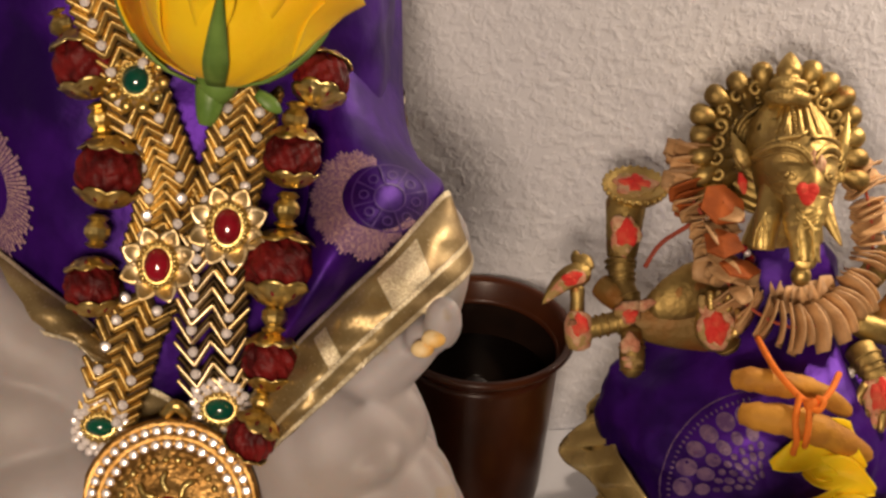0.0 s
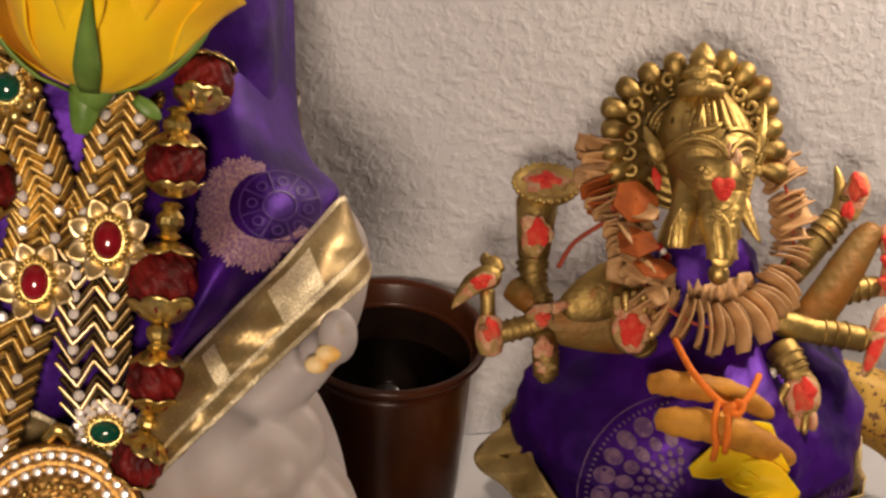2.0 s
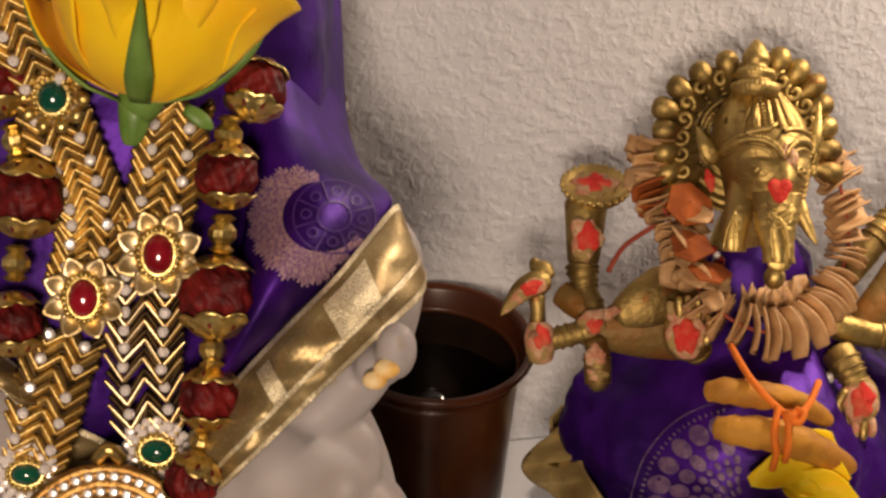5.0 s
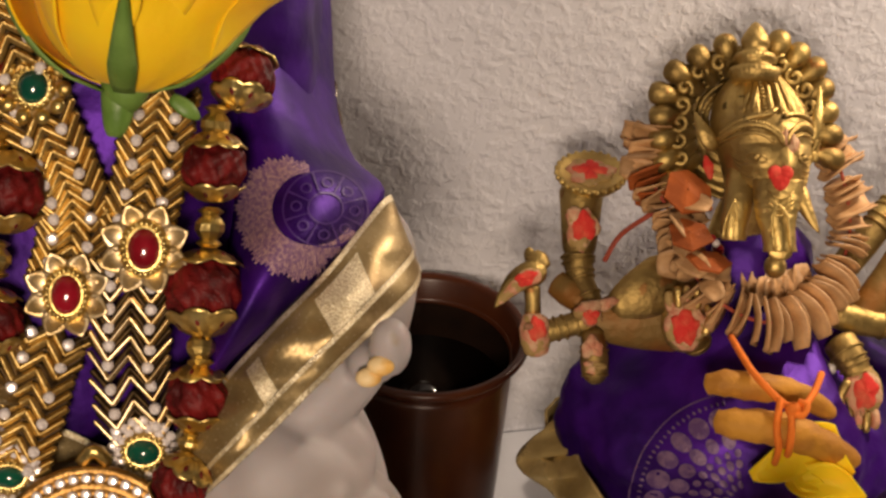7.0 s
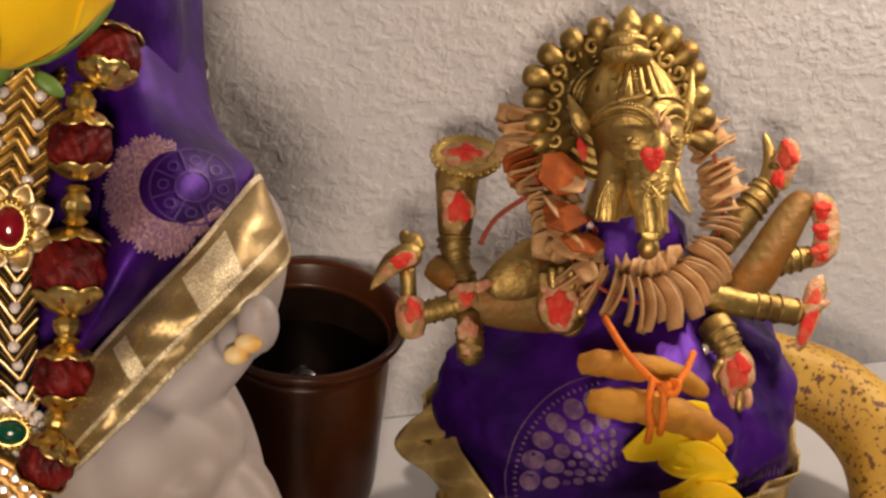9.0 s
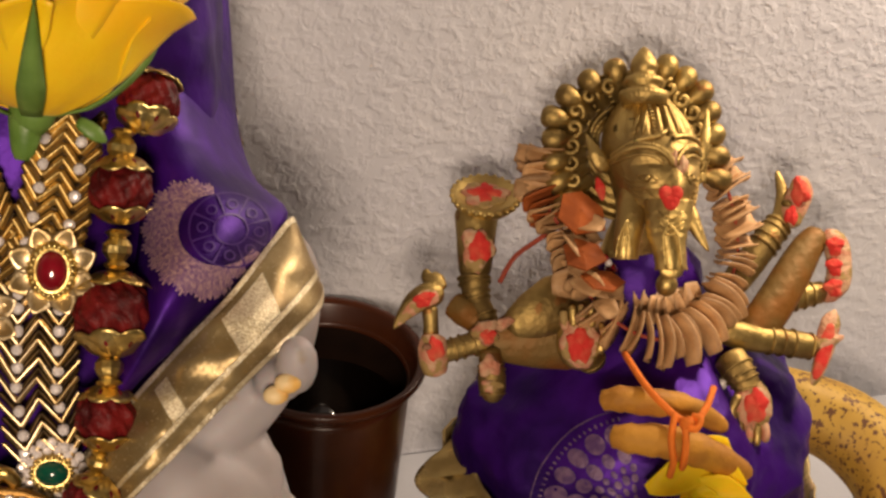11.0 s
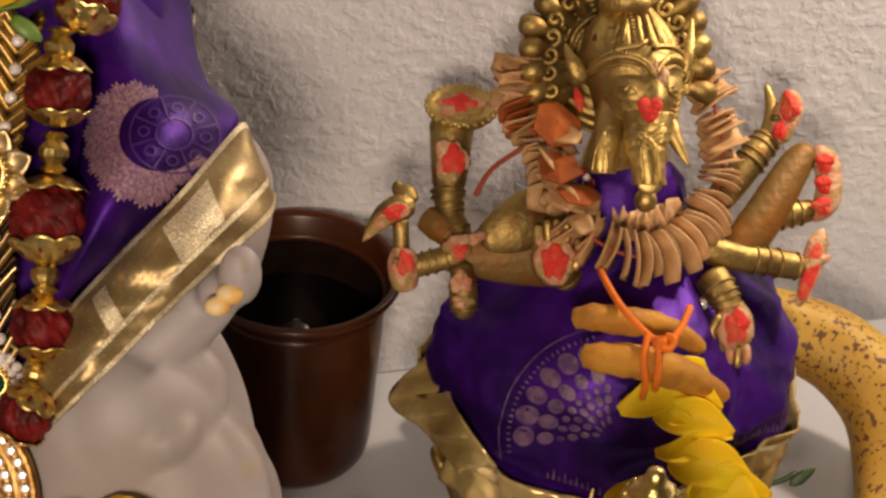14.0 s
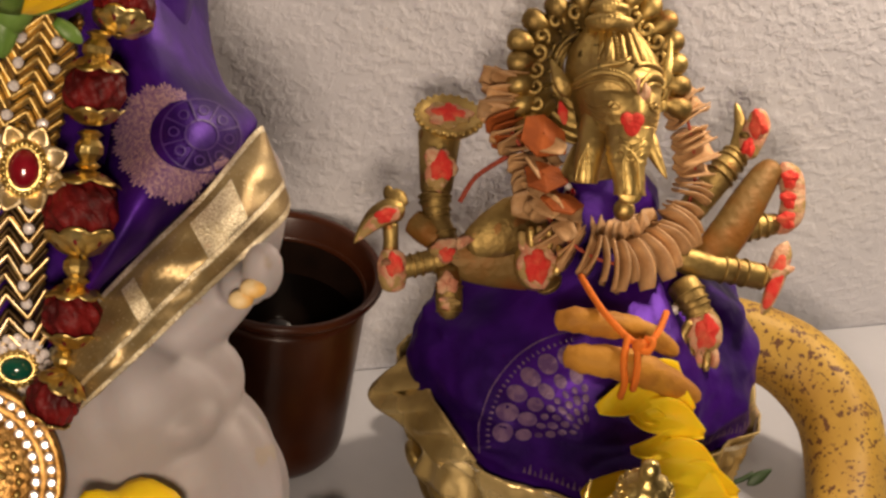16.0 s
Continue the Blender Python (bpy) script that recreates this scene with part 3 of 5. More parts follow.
bead_strand("bead_necklace", [((-0.0909, -0.1220, 0.2963), 0.0095, (-0.0936, -0.1294, 0.2917)), ((-0.1027, -0.1384, 0.2756), 0.0098, (-0.1037, -0.1429, 0.2687)), ((-0.1082, -0.1573, 0.2424), 0.0122, (-0.1093, -0.1637, 0.2362)),
                              ((-0.1130, -0.1716, 0.2134), 0.0095, (-0.1143, -0.1768, 0.2052)), ((-0.1209, -0.1882, 0.1936), 0.0085, (-0.1259, -0.1901, 0.1856))],
            [((-0.1011, -0.1316, 0.2862), 0.0042, 0.0062, (-0.1022, -0.1345, 0.2816)), ((-0.1055, -0.1483, 0.2602), 0.0042, 0.0062, (-0.1063, -0.1512, 0.2557)), ((-0.1111, -0.1661, 0.2285), 0.0042, 0.0062, (-0.1119, -0.1709, 0.2249)), ((-0.1172, -0.1788, 0.2015), 0.003, 0.004, (-0.1190, -0.1815, 0.1968))],
            "dark red rudraksha beads with gold caps on purple silk")
bead_strand("bead_necklace", [((-0.1708, -0.1100, 0.2990), 0.0112, (-0.1692, -0.1163, 0.2907)), ((-0.1649, -0.1329, 0.2689), 0.0114, (-0.1666, -0.1389, 0.2602)), ((-0.1725, -0.1514, 0.2345), 0.0094, (-0.1724, -0.1573, 0.2263))],
            [((-0.1778, -0.0985, 0.3077), 0.0046, 0.0062, (-0.1761, -0.1022, 0.3031)), ((-0.1669, -0.1202, 0.2824), 0.0042, 0.0058, (-0.1665, -0.1229, 0.2788)), ((-0.1697, -0.1415, 0.2506), 0.0042, 0.0058, (-0.1703, -0.1443, 0.2466))],
            "dark red rudraksha beads with gold caps on purple silk")


def stone_mesh(r):
    b = Build()
    b.lathe([(r * 0.70, -0.0004), (r, r * 0.25), (r * 0.90, r * 0.45), (r * 0.55, r * 0.80), (r * 0.001, r * 0.82)], Matrix.Identity(4), 9, ripple=lambda k, a: 1 + 0.04 * math.cos(3 * a + k))
    return b.mesh("rhinestone", [STONE], smooth=False)


SMALL_STONE, RING_STONE = stone_mesh(0.00195), stone_mesh(0.00165)


def placed(name, mesh, m, parent):
    ob = new(name, mesh)
    ob.parent = parent
    ob.matrix_local = m
    return ob


def chevron_mesh(w, metal, deep, thick):
    """One row of the chain: a W-shaped bar with bevelled strokes."""
    b = Build()
    ys = (deep, -deep, deep * 0.9, -deep, deep)
    pts = [Vector((-w / 2 + w * k / 4, ys[k], 0.0016 if k % 2 == 0 else 0.0004)) for k in range(5)]
    for p, q in zip(pts, pts[1:]):
        d = (q - p).normalized()
        s = Vector((-d.y, d.x, 0)).normalized()
        rows = []
        for t, grow in ((-0.0004, 0.6), (0.0002, 1.0), ((q - p).length - 0.0002, 1.0), ((q - p).length + 0.0004, 0.6)):
            c = p + d * t
            rows.append([c + s * thick * grow * x + Vector((0, 0, 0.0013 * grow * z)) for x, z in ((-1, -0.6), (-0.95, 0.25), (-0.15, 1), (0.15, 1), (0.95, 0.25), (1, -0.6))])
        b.grid(rows, wrap=True, caps=True)
    return b.mesh("link", [metal], smooth=False)


def chain(pts, width, metal, ob, pitch, every=1, deep=0.0032, thick=0.0013):
    length = sum((Vector(q) - Vector(p)).length for p, q in zip(pts, pts[1:]))
    rows = max(3, round(length / pitch))
    mesh, under = chevron_mesh(width, metal, deep, thick), chevron_mesh(width * 0.94, CHAIN_SHADE, deep, thick * 1.2)
    line = smooth_line(pts, rows)
    rnd = random.Random(rows)
    for i, p in enumerate(line):
        d = (line[max(i - 1, 0)] - line[min(i + 1, rows - 1)]).normalized()
        m = facing(p, FRONT, d) @ pose(rnd.uniform(-0.0003, 0.0003), 0, 0, rnd.uniform(-5, 5), rnd.uniform(-7, 7), rnd.uniform(-3, 3))
        placed("link", mesh, m, ob)
        # Extra row of links set behind, coloured as shade in the gaps.
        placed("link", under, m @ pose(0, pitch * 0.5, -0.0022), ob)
        if i % every == 0:
            for x in (-0.25, 0.25):
                placed("rhinestone", SMALL_STONE, m @ pose(x * width, 0.0004, 0.0024, rnd.uniform(-17, 17), rnd.uniform(-17, 17), rnd.uniform(0, 90)), ob)


def flower_gem(c, ob, gem, petals, radius, stones=0, wide=0.40, tall=0.52):
    """A setting: gold petals or rings of stones round a glass cabochon."""
    m = facing(c, FRONT, (0.1, 0.5, 0.8))
    b, leaves = Build(), []
    if petals:
        for k in range(petals):
            a = 2 * math.pi * (k + 0.5) / petals
            rows = []
            for i in range(7):
                t = i / 6
                q, wd = radius * (0.50 + 0.68 * t), radius * 0.40 * (1 - t ** 2.2) * (0.75 + 0.25 * math.sin(3 * t)) + 0.0001
                rows.append([m @ Vector((q * math.cos(a) - s * wd * math.sin(a), q * math.sin(a) + s * wd * math.cos(a), 0.0012 + 0.0018 * t - 0.0013 * (1 - abs(s)) * math.sin(math.pi * min(1, t + 0.15)))) for s in (-1, -0.5, 0, 0.5, 1)])
            leaves.append(Build().grid(rows))
        b.lathe([(radius * 0.2, 0.0016), (radius * 0.6, 0.0014), (radius * 0.62, -0.001)], m, 28)
    else:
        b.lathe([(radius * 0.4, 0.0016), (radius * 0.92, 0.0012), (radius, -0.0005)], m, 28, ripple=lambda k, a: 1 + (0.05 * math.cos(8 * a) if k else 0))
    back = part("setting", b, PALE_GOLD, ob, "pale gold flower setting")
    for leaf in leaves:
        part("petal", leaf, PALE_GOLD, back).modifiers.new("thick", "SOLIDIFY").thickness = 0.0005
    # fluted ray collar made of short bars
    ring = Build()
    ring.grid([[m @ Vector((radius * (wide + e) * math.cos(a), radius * (tall + e) * math.sin(a), z)) for a in [2 * math.pi * q / 40 for q in range(40)]] for e, z in ((0.0, 0.0030), (0.10, 0.0030), (0.22, 0.0018), (0.24, 0.0))], wrap=True)
    rays = 26 if petals else 20
    for k in range(rays):
        a = 2 * math.pi * k / rays
        p0 = m @ Vector((radius * (wide + 0.05) * math.cos(a), radius * (tall + 0.05) * math.sin(a), 0.0034))
        p1 = m @ Vector((radius * (wide + 0.22) * math.cos(a), radius * (tall + 0.20) * math.sin(a), 0.0020))
        ring.tube([p0, p0.lerp(p1, 0.5) + FRONT * 0.0004, p1], [0.0006, 0.0008, 0.0006], 6)
    tagged(part("collar", ring, GOLD, back, "fluted gold ray collar"), kind="stuff")
    part("cabochon", Build().ball(m @ Vector((0, 0, 0.0022)), (radius * wide, radius * tall, 0.0034), m, 28, 16), gem, back, "polished glass cabochon")
    if stones:
        for r, n, turn in ((0.86, stones, 0.0), (1.12, stones + 4, 0.2)):
            for k in range(n):
                a = 2 * math.pi * k / n + turn
                placed("rhinestone", RING_STONE, m @ pose(radius * r * math.cos(a), radius * r * math.sin(a), 0.0016, 9 * math.sin(5 * k), 9 * math.cos(3 * k), 0), back)
    elif not petals:
        for k in range(10):
            a = 2 * math.pi * k / 10
            part("bead", Build().ball(m @ Vector((radius * 1.02 * math.cos(a), radius * 1.02 * math.sin(a), 0.0012)), (0.0024, 0.0024, 0.0016), m, 12, 8), GOLD, back)


def chain_necklace():
    ob = thing("chain_necklace", "wide gold chevron chain necklace set with rhinestones", "necklace")
    chain([(-0.1678, -0.1050, 0.3331), (-0.1604, -0.1136, 0.3118), (-0.1509, -0.1247, 0.2802), (-0.1454, -0.1352, 0.2591), (-0.1514, -0.1456, 0.2382)], 0.0225, CHAIN_GOLD, ob, 0.0036, 2)
    chain([(-0.1558, -0.1478, 0.2232), (-0.1618, -0.1545, 0.2115), (-0.1668, -0.1614, 0.1998), (-0.1712, -0.1657, 0.1885)], 0.0240, CHAIN_GOLD, ob, 0.0040, 2)
    chain([(-0.1161, -0.1213, 0.2903), (-0.1209, -0.1323, 0.2744), (-0.1273, -0.1424, 0.2558)], 0.0225, CHAIN_GOLD, ob, 0.0036, 2)
    chain([(-0.1294, -0.1486, 0.2460), (-0.1312, -0.1562, 0.2324), (-0.1324, -0.1600, 0.2159), (-0.1317, -0.1652, 0.1976)], 0.0250, PALE_GOLD, ob, 0.0056, 1, 0.0042, 0.0009)
    flower_gem((-0.1255, -0.1494, 0.2551), ob, RUBY, 8, 0.0122)
    flower_gem((-0.1496, -0.1501, 0.2412), ob, RUBY, 8, 0.0116)
    flower_gem((-0.1541, -0.1200, 0.2970), ob, EMERALD, 0, 0.0090, 0, 0.52, 0.56)
    flower_gem((-0.1301, -0.1693, 0.1919), ob, EMERALD, 0, 0.0088, 14, 0.60, 0.46)
    flower_gem((-0.1717, -0.1672, 0.1860), ob, EMERALD, 0, 0.0084, 14, 0.60, 0.42)
    m = facing((-0.1492, -0.1918, 0.1674), FRONT, (0.1, 0.5, 0.8))
    disc = Build()
    disc.lathe([(0.031, 0.0), (0.0315, 0.002), (0.0300, 0.0045), (0.0285, 0.0030), (0.0262, 0.0030), (0.0250, 0.0046), (0.0236, 0.0030), (0.0215, 0.0030), (0.0200, 0.0050), (0.0170, 0.0040),
                (0.0150, 0.0062), (0.0115, 0.0050), (0.0080, 0.0080), (0.0001, 0.0085)], m, 72, ripple=lambda k, a: 1 + (0.022 * math.cos(30 * a) if k in (8, 10) else 0))
    pendant = part("pendant", disc, ANTIQUE, ob, "round gold pendant ringed with rhinestones")
    for r, n in ((0.0274, 42), (0.0225, 34)):
        for k in range(n):
            a = 2 * math.pi * k / n
            placed("rhinestone", RING_STONE, m @ pose(r * math.cos(a), r * math.sin(a), 0.0036), pendant)
    for k in range(26):
        a = 2 * math.pi * k / 26
        part("bead", Build().ball(m @ Vector((0.0172 * math.cos(a), 0.0172 * math.sin(a), 0.0050)), 0.0014, nu=8, nv=6), GOLD, pendant)
    for k in range(8):
        a = math.pi * k / 4
        part("scroll", Build().tube(smooth_line([m @ Vector((0.006 * math.cos(a), 0.006 * math.sin(a), 0.0085)), m @ Vector((0.010 * math.cos(a + 0.25), 0.010 * math.sin(a + 0.25), 0.0075)), m @ Vector((0.0135 * math.cos(a + 0.1), 0.0135 * math.sin(a + 0.1), 0.0070))], 7), [0.0007, 0.0011, 0.0013, 0.0013, 0.0013, 0.0011, 0.0007], 8), GOLD, pendant)
    part("bail", Build().tube(smooth_line([m @ Vector((-0.004, 0.032, 0.001)), m @ Vector((0, 0.036, 0.004)), m @ Vector((0.004, 0.032, 0.001))], 9), 0.0022, 10), GOLD, ob)
    part("cabochon", Build().ball(m @ Vector((0, 0, 0.008)), (0.005, 0.005, 0.003), m, 20, 12), RUBY, pendant, "red glass centre")


chain_necklace()


def rose_petal(m, r, width, height, flare, curl, seed):
    """One cupped petal about the z axis of m: one side tucked under its neighbour, the lip rolled and wavy."""
    rnd = random.Random(seed)
    ph = rnd.random() * 6
    rows = []
    for i in range(21):
        t = i / 20
        row = []
        for j in range(29):
            s = j / 28 * 2 - 1
            a = s * width * (0.35 + 0.65 * math.sin(math.pi * min(0.5, t * 0.62)))
            top = height * (1 - 0.13 * abs(s) ** 2.4 + 0.020 * math.sin(6 * s + ph)) * t
            q = r * (0.12 + 0.90 * math.sin(min(t * 1.35, 1) * math.pi / 2) ** 0.62) * (1 + 0.13 * s * t)
            q += flare * max(0, t - 0.55) ** 1.5 * (1 + 0.7 * math.sin(4 * s + ph)) + curl * max(0, t - 0.85) * abs(s)
            q += 0.0008 * math.sin(7 * s + ph) * t * t + 0.0025 * abs(s) ** 3 * t
            row.append(m @ Vector((q * math.sin(a), -q * math.cos(a), top)))
        rows.append(row)
    return Build().grid(rows)


def rose():
    ob = thing("yellow_rose", "fresh yellow rose with green sepals and cut stem", "flower")
    base, tip = Vector((-0.1278, -0.1359, 0.3033)), Vector((-0.1194, -0.1148, 0.3551))
    axis = along(base, tip)
    spin = Vector(FRONT)
    loc = axis.to_3x3().inverted() @ spin
    turn = math.degrees(math.atan2(loc.x, -loc.y))
    m0 = axis @ pose(0, 0, 0, 0, 0, turn)
    k = 0
    for count, r, w, h, flare, start in ((5, 0.0285, 0.84, 0.040, 0.026, 34), (5, 0.0262, 0.82, 0.046, 0.026, 64), (4, 0.0225, 0.9, 0.050, 0.016, 10), (4, 0.0150, 1.0, 0.052, 0.006, 50), (3, 0.0085, 1.2, 0.052, 0.0, 0)):
        for i in range(count):
            p = part("petal", rose_petal(m0 @ pose(0, 0, 0.001 * k / 5, 0, 0, start + 360 / count * i), r * (1 + 0.07 * (i % 2)), w, h * (1 - 0.07 * (i % 2)), flare, 0.010, k), ROSE, ob)
            p.modifiers.new("thick", "SOLIDIFY").thickness = 0.0007
            k += 1
    cup = Build().lathe([(0.0035, -0.006), (0.0058, -0.003), (0.0075, 0.001), (0.0065, 0.004)], m0, 20)
    part("calyx", cup, LEAF, ob, "green calyx")
    for ang, length, bend in ((3, 0.038, 0.0312), (84, 0.034, 0.0315), (130, 0.04, 0.031), (205, 0.04, 0.031), (-78, 0.036, 0.0318)):
        rows = []
        mm = m0 @ pose(0, 0, 0, 0, 0, ang)
        for i in range(12):
            t = i / 11
            q = bend * (0.14 + 0.90 * math.sin(min(33 * length * t, 1) * math.pi / 2) ** 0.62) + 0.0040 + 0.040 * max(0, length * t / 0.042 - 0.6) ** 1.5
            wd = 0.0056 * (1 - t) ** 0.8 * (0.55 + 0.45 * min(1.0, t * 4))
            rows.append([mm @ Vector((s * wd, -q + 0.0016 * abs(s), length * t)) for s in (-1, -0.4, 0, 0.4, 1)])
        s = part("sepal", Build().grid(rows), LEAF, ob, "pointed green sepal")
        s.modifiers.new("thick", "SOLIDIFY").thickness = 0.0008
    part("stem", Build().tube(smooth_line([(-0.1294, -0.1336, 0.3043), (-0.1304, -0.1372, 0.2987), (-0.1323, -0.1410, 0.2907)], 8), [0.0056, 0.0056, 0.0055, 0.0053, 0.0049, 0.0043, 0.0034, 0.0022], 16), LEAF, ob, "short cut green stem")
    for a, c, d in (((-0.1145, -0.1344, 0.2987), (-0.1099, -0.1373, 0.2958), (-0.1065, -0.1377, 0.2926)),):
        part("leaflet", Build().tube(smooth_line([a, c, d], 7), [0.0016, 0.0022, 0.0026, 0.0026, 0.0022, 0.0014, 0.0006], 8, flat=0.35), LEAF, ob)


rose()


# ---- brass statue and what it wears ----
HEAD = facing((0.1223, -0.0307, 0.1965), FRONT, Vector((0.1246, -0.0178, 0.2149)) - Vector((0.1201, -0.0435, 0.1782)))
UNIT = 0.000208
# head outline by height: left edge, right edge, greatest relief in mm
HEAD_TABLE = [(-104, -60, 78, 13.0), (-82, -66, 85, 17.0), (-50, -72, 91, 20.0), (-20, -80, 93, 19.0), (10, -90, 95, 18.0), (40, -96, 93, 16.5), (70, -91, 82, 14.5), (100, -76, 61, 11.5), (122, -58, 40, 8.5), (134, -46, 28, 6.0)]


def head_depth(x, y):
    """Relief of the head in mm over its back plane, x and y in fifths of a millimetre."""
    xl, xr, d = lerp_table(HEAD_TABLE, y)
    mid = (xl + xr) / 2 + 8
    s = (x - mid) / ((xr - mid) if x > mid else (mid - xl))
    s = max(-1.0, min(1.0, s))
    h = d * (1 - abs(s) ** 2.3) ** 0.62
    if y > 46:
        fan = min(1.0, (y - 46) / 12)
        h += fan * (0.75 * math.cos(2 * math.pi * s * 3.5) - 0.35 * math.cos(2 * math.pi * s * 10.5)) * (1 - abs(s) ** 3)
        h += fan * 0.8 * math.exp(-(s / 0.07) ** 2)
    # sockets under the brows, cheeks and the rise of the trunk
    for ex, w in ((-22, 20.0), (62, 15.0)):
        h += 1.5 * math.exp(-(((x - ex) / w) ** 2 + ((y + 30) / 17) ** 2))
        h -= 1.1 * math.exp(-(((x - ex) / (w * 1.4)) ** 2 + ((y + 4) / 8) ** 2))
    h += 2.6 * math.exp(-((x - 32) / 19) ** 2) * min(1.0, max(0.0, (10 - y) / 50))
    return h


def on_head(x, y, lift=0.0):
    return HEAD @ Vector((x * UNIT, y * UNIT, (head_depth(x, y) + 1.5 + lift) * 0.001))


def limb(b, pts, radii, flat=0.8, n=18, slot=0, count=22, rings=(), closed=0.55):
    """A tapering limb whose broad side faces the front; rings are fractions with bangles."""
    line = smooth_line(pts, count)
    rows = []
    for i, p in enumerate(line):
        t = (line[min(i + 1, count - 1)] - line[max(i - 1, 0)]).normalized()
        side = t.cross(FRONT).normalized()
        fr = side.cross(t).normalized()
        fr = fr if fr.dot(FRONT) > 0 else -fr
        k = i / (count - 1)
        r = float(np.interp(k, np.linspace(0, 1, len(radii)), radii)) * 0.001
        r *= 1 - (1 - closed) * max(0.0, 1 - min(k, 1 - k) * count / 2.2)
        rows.append([p + side * r * math.cos(a) + fr * r * flat * math.sin(a) for a in [2 * math.pi * j / n for j in range(n)]])
    b.grid(rows, slot, wrap=True, caps=True)
    for f in rings:
        i = min(int(f * (count - 1)), count - 2)
        c = sum(rows[i], Vector()) / n
        loop = [c + (p - c) * 1.04 for p in rows[i]]
        b.tube(loop + loop[:1], 0.0006, 8, slot=slot)


def smear(b, c, w, h, slot, seed=0, lift=0.0022, lean=0.0):
    """A ragged dab of paste on a surface that faces the front."""
    m = facing(c, FRONT) @ pose(0, 0, 0, 0, 0, lean)
    b.ball(m @ Vector((0, 0, 0)), (w * 0.001, h * 0.001, lift), m, 26, 10, slot=slot,
           shape=lambda u, v: 1 + 0.13 * math.sin(3 * u + seed) + 0.10 * math.sin(5 * u + 2 * seed) + 0.07 * math.sin(9 * u + 5 * v + seed))


def mane_and_crown(b):
    DULL = 4
    centre = Vector((0.1188, -0.0188, 0.2016))
    hood = facing(centre, FRONT, HEAD.to_3x3() @ Vector((0, 1, 0)))
    # hollow hood with combed strands behind the head
    rows = []
    for i in range(30):
        t = i / 29
        q = 0.35 + 0.62 * t
        dz = -0.010 + 0.009 * t * t + 0.0008 * math.sin(t * 34)
        rows.append([hood @ Vector((0.0335 * q * math.cos(a), (0.0290 if math.sin(a) > 0 else 0.034) * q * math.sin(a), dz + 0.0003 * math.sin(60 * a))) for a in [2 * math.pi * j / 96 for j in range(96)]])
    rows += [[p - FRONT * 0.006 for p in rows[-1]], [p - FRONT * 0.004 for p in rows[0]]]
    b.grid(rows, DULL, wrap=True)
    # blunt rolled locks round the rim
    tips = [(0.0834, -0.0308, 0.1787), (0.0817, -0.0249, 0.1863), (0.0810, -0.0201, 0.1945), (0.0814, -0.0152, 0.2031), (0.0822, -0.0095, 0.2111), (0.0896, -0.0053, 0.2190), (0.1001, -0.0033, 0.2247), (0.1122, -0.0026, 0.2290), (0.1359, -0.0052, 0.2302), (0.1445, -0.0082, 0.2250), (0.1519, -0.0115, 0.2190), (0.1550, -0.0157, 0.2106), (0.1566, -0.0202, 0.2015), (0.1582, -0.0247, 0.1923), (0.1583, -0.0297, 0.1835)]
    for k, p in enumerate(tips):
        p = centre + (Vector(p) - centre) * 0.92
        out = (p - centre).normalized()
        side = out.cross(FRONT).normalized()
        line = smooth_line([centre + (p - centre) * 0.58 - FRONT * 0.004, centre + (p - centre) * 0.78 + FRONT * 0.0005, p - out * 0.002 + FRONT * 0.002, p + out * 0.0026 - FRONT * 0.0005], 14)
        b.tube(line, [0.0026, 0.0029, 0.0031, 0.0033, 0.0035, 0.0036, 0.0038, 0.0042, 0.0046, 0.0048, 0.0048, 0.0045, 0.0037, 0.0018], 14, slot=DULL)
        # spiral curl between two locks
        c = centre + (p - centre) * 0.73 + side * 0.0044 + FRONT * 0.0026
        curl = facing(c, FRONT, out)
        b.tube([curl @ Vector(((0.0037 - 0.00024 * g) * math.cos(g * 0.55 + k), (0.0037 - 0.00024 * g) * math.sin(g * 0.55 + k), 0.0010 + 0.0001 * g)) for g in range(15)], [0.0013] * 13 + [0.0014, 0.0006], 8, slot=DULL)
    for f in (0.50, 0.57, 0.64):
        arc = [hood @ Vector((0.0335 * f * math.cos(a), 0.0300 * f * math.sin(a), -0.0045 + 0.012 * (f - 0.5))) for a in np.linspace(0.15, 3.6, 40)]
        b.tube(arc, 0.0009, 6, slot=DULL)
    # crown tiers and finial
    low, top = Vector((0.1196, -0.0219, 0.2217)), Vector((0.1232, -0.0075, 0.2374))
    crown = along(low, top)
    h = (top - low).length
    prof = [(0.0086, -0.12), (0.0094, 0.0), (0.0098, 0.06), (0.0094, 0.13), (0.0070, 0.17), (0.0062, 0.22), (0.0076, 0.27), (0.0079, 0.33), (0.0074, 0.40), (0.0052, 0.44), (0.0045, 0.50), (0.0054, 0.56), (0.0056, 0.64), (0.0047, 0.76), (0.0029, 0.88), (0.0016, 0.96), (0.0004, 1.0)]
    b.lathe([(r, z * h) for r, z in prof], crown, 90, ripple=lambda k, a: 1 + (0.035 * math.cos(30 * a) if k in (2, 3, 7, 8) else 0))


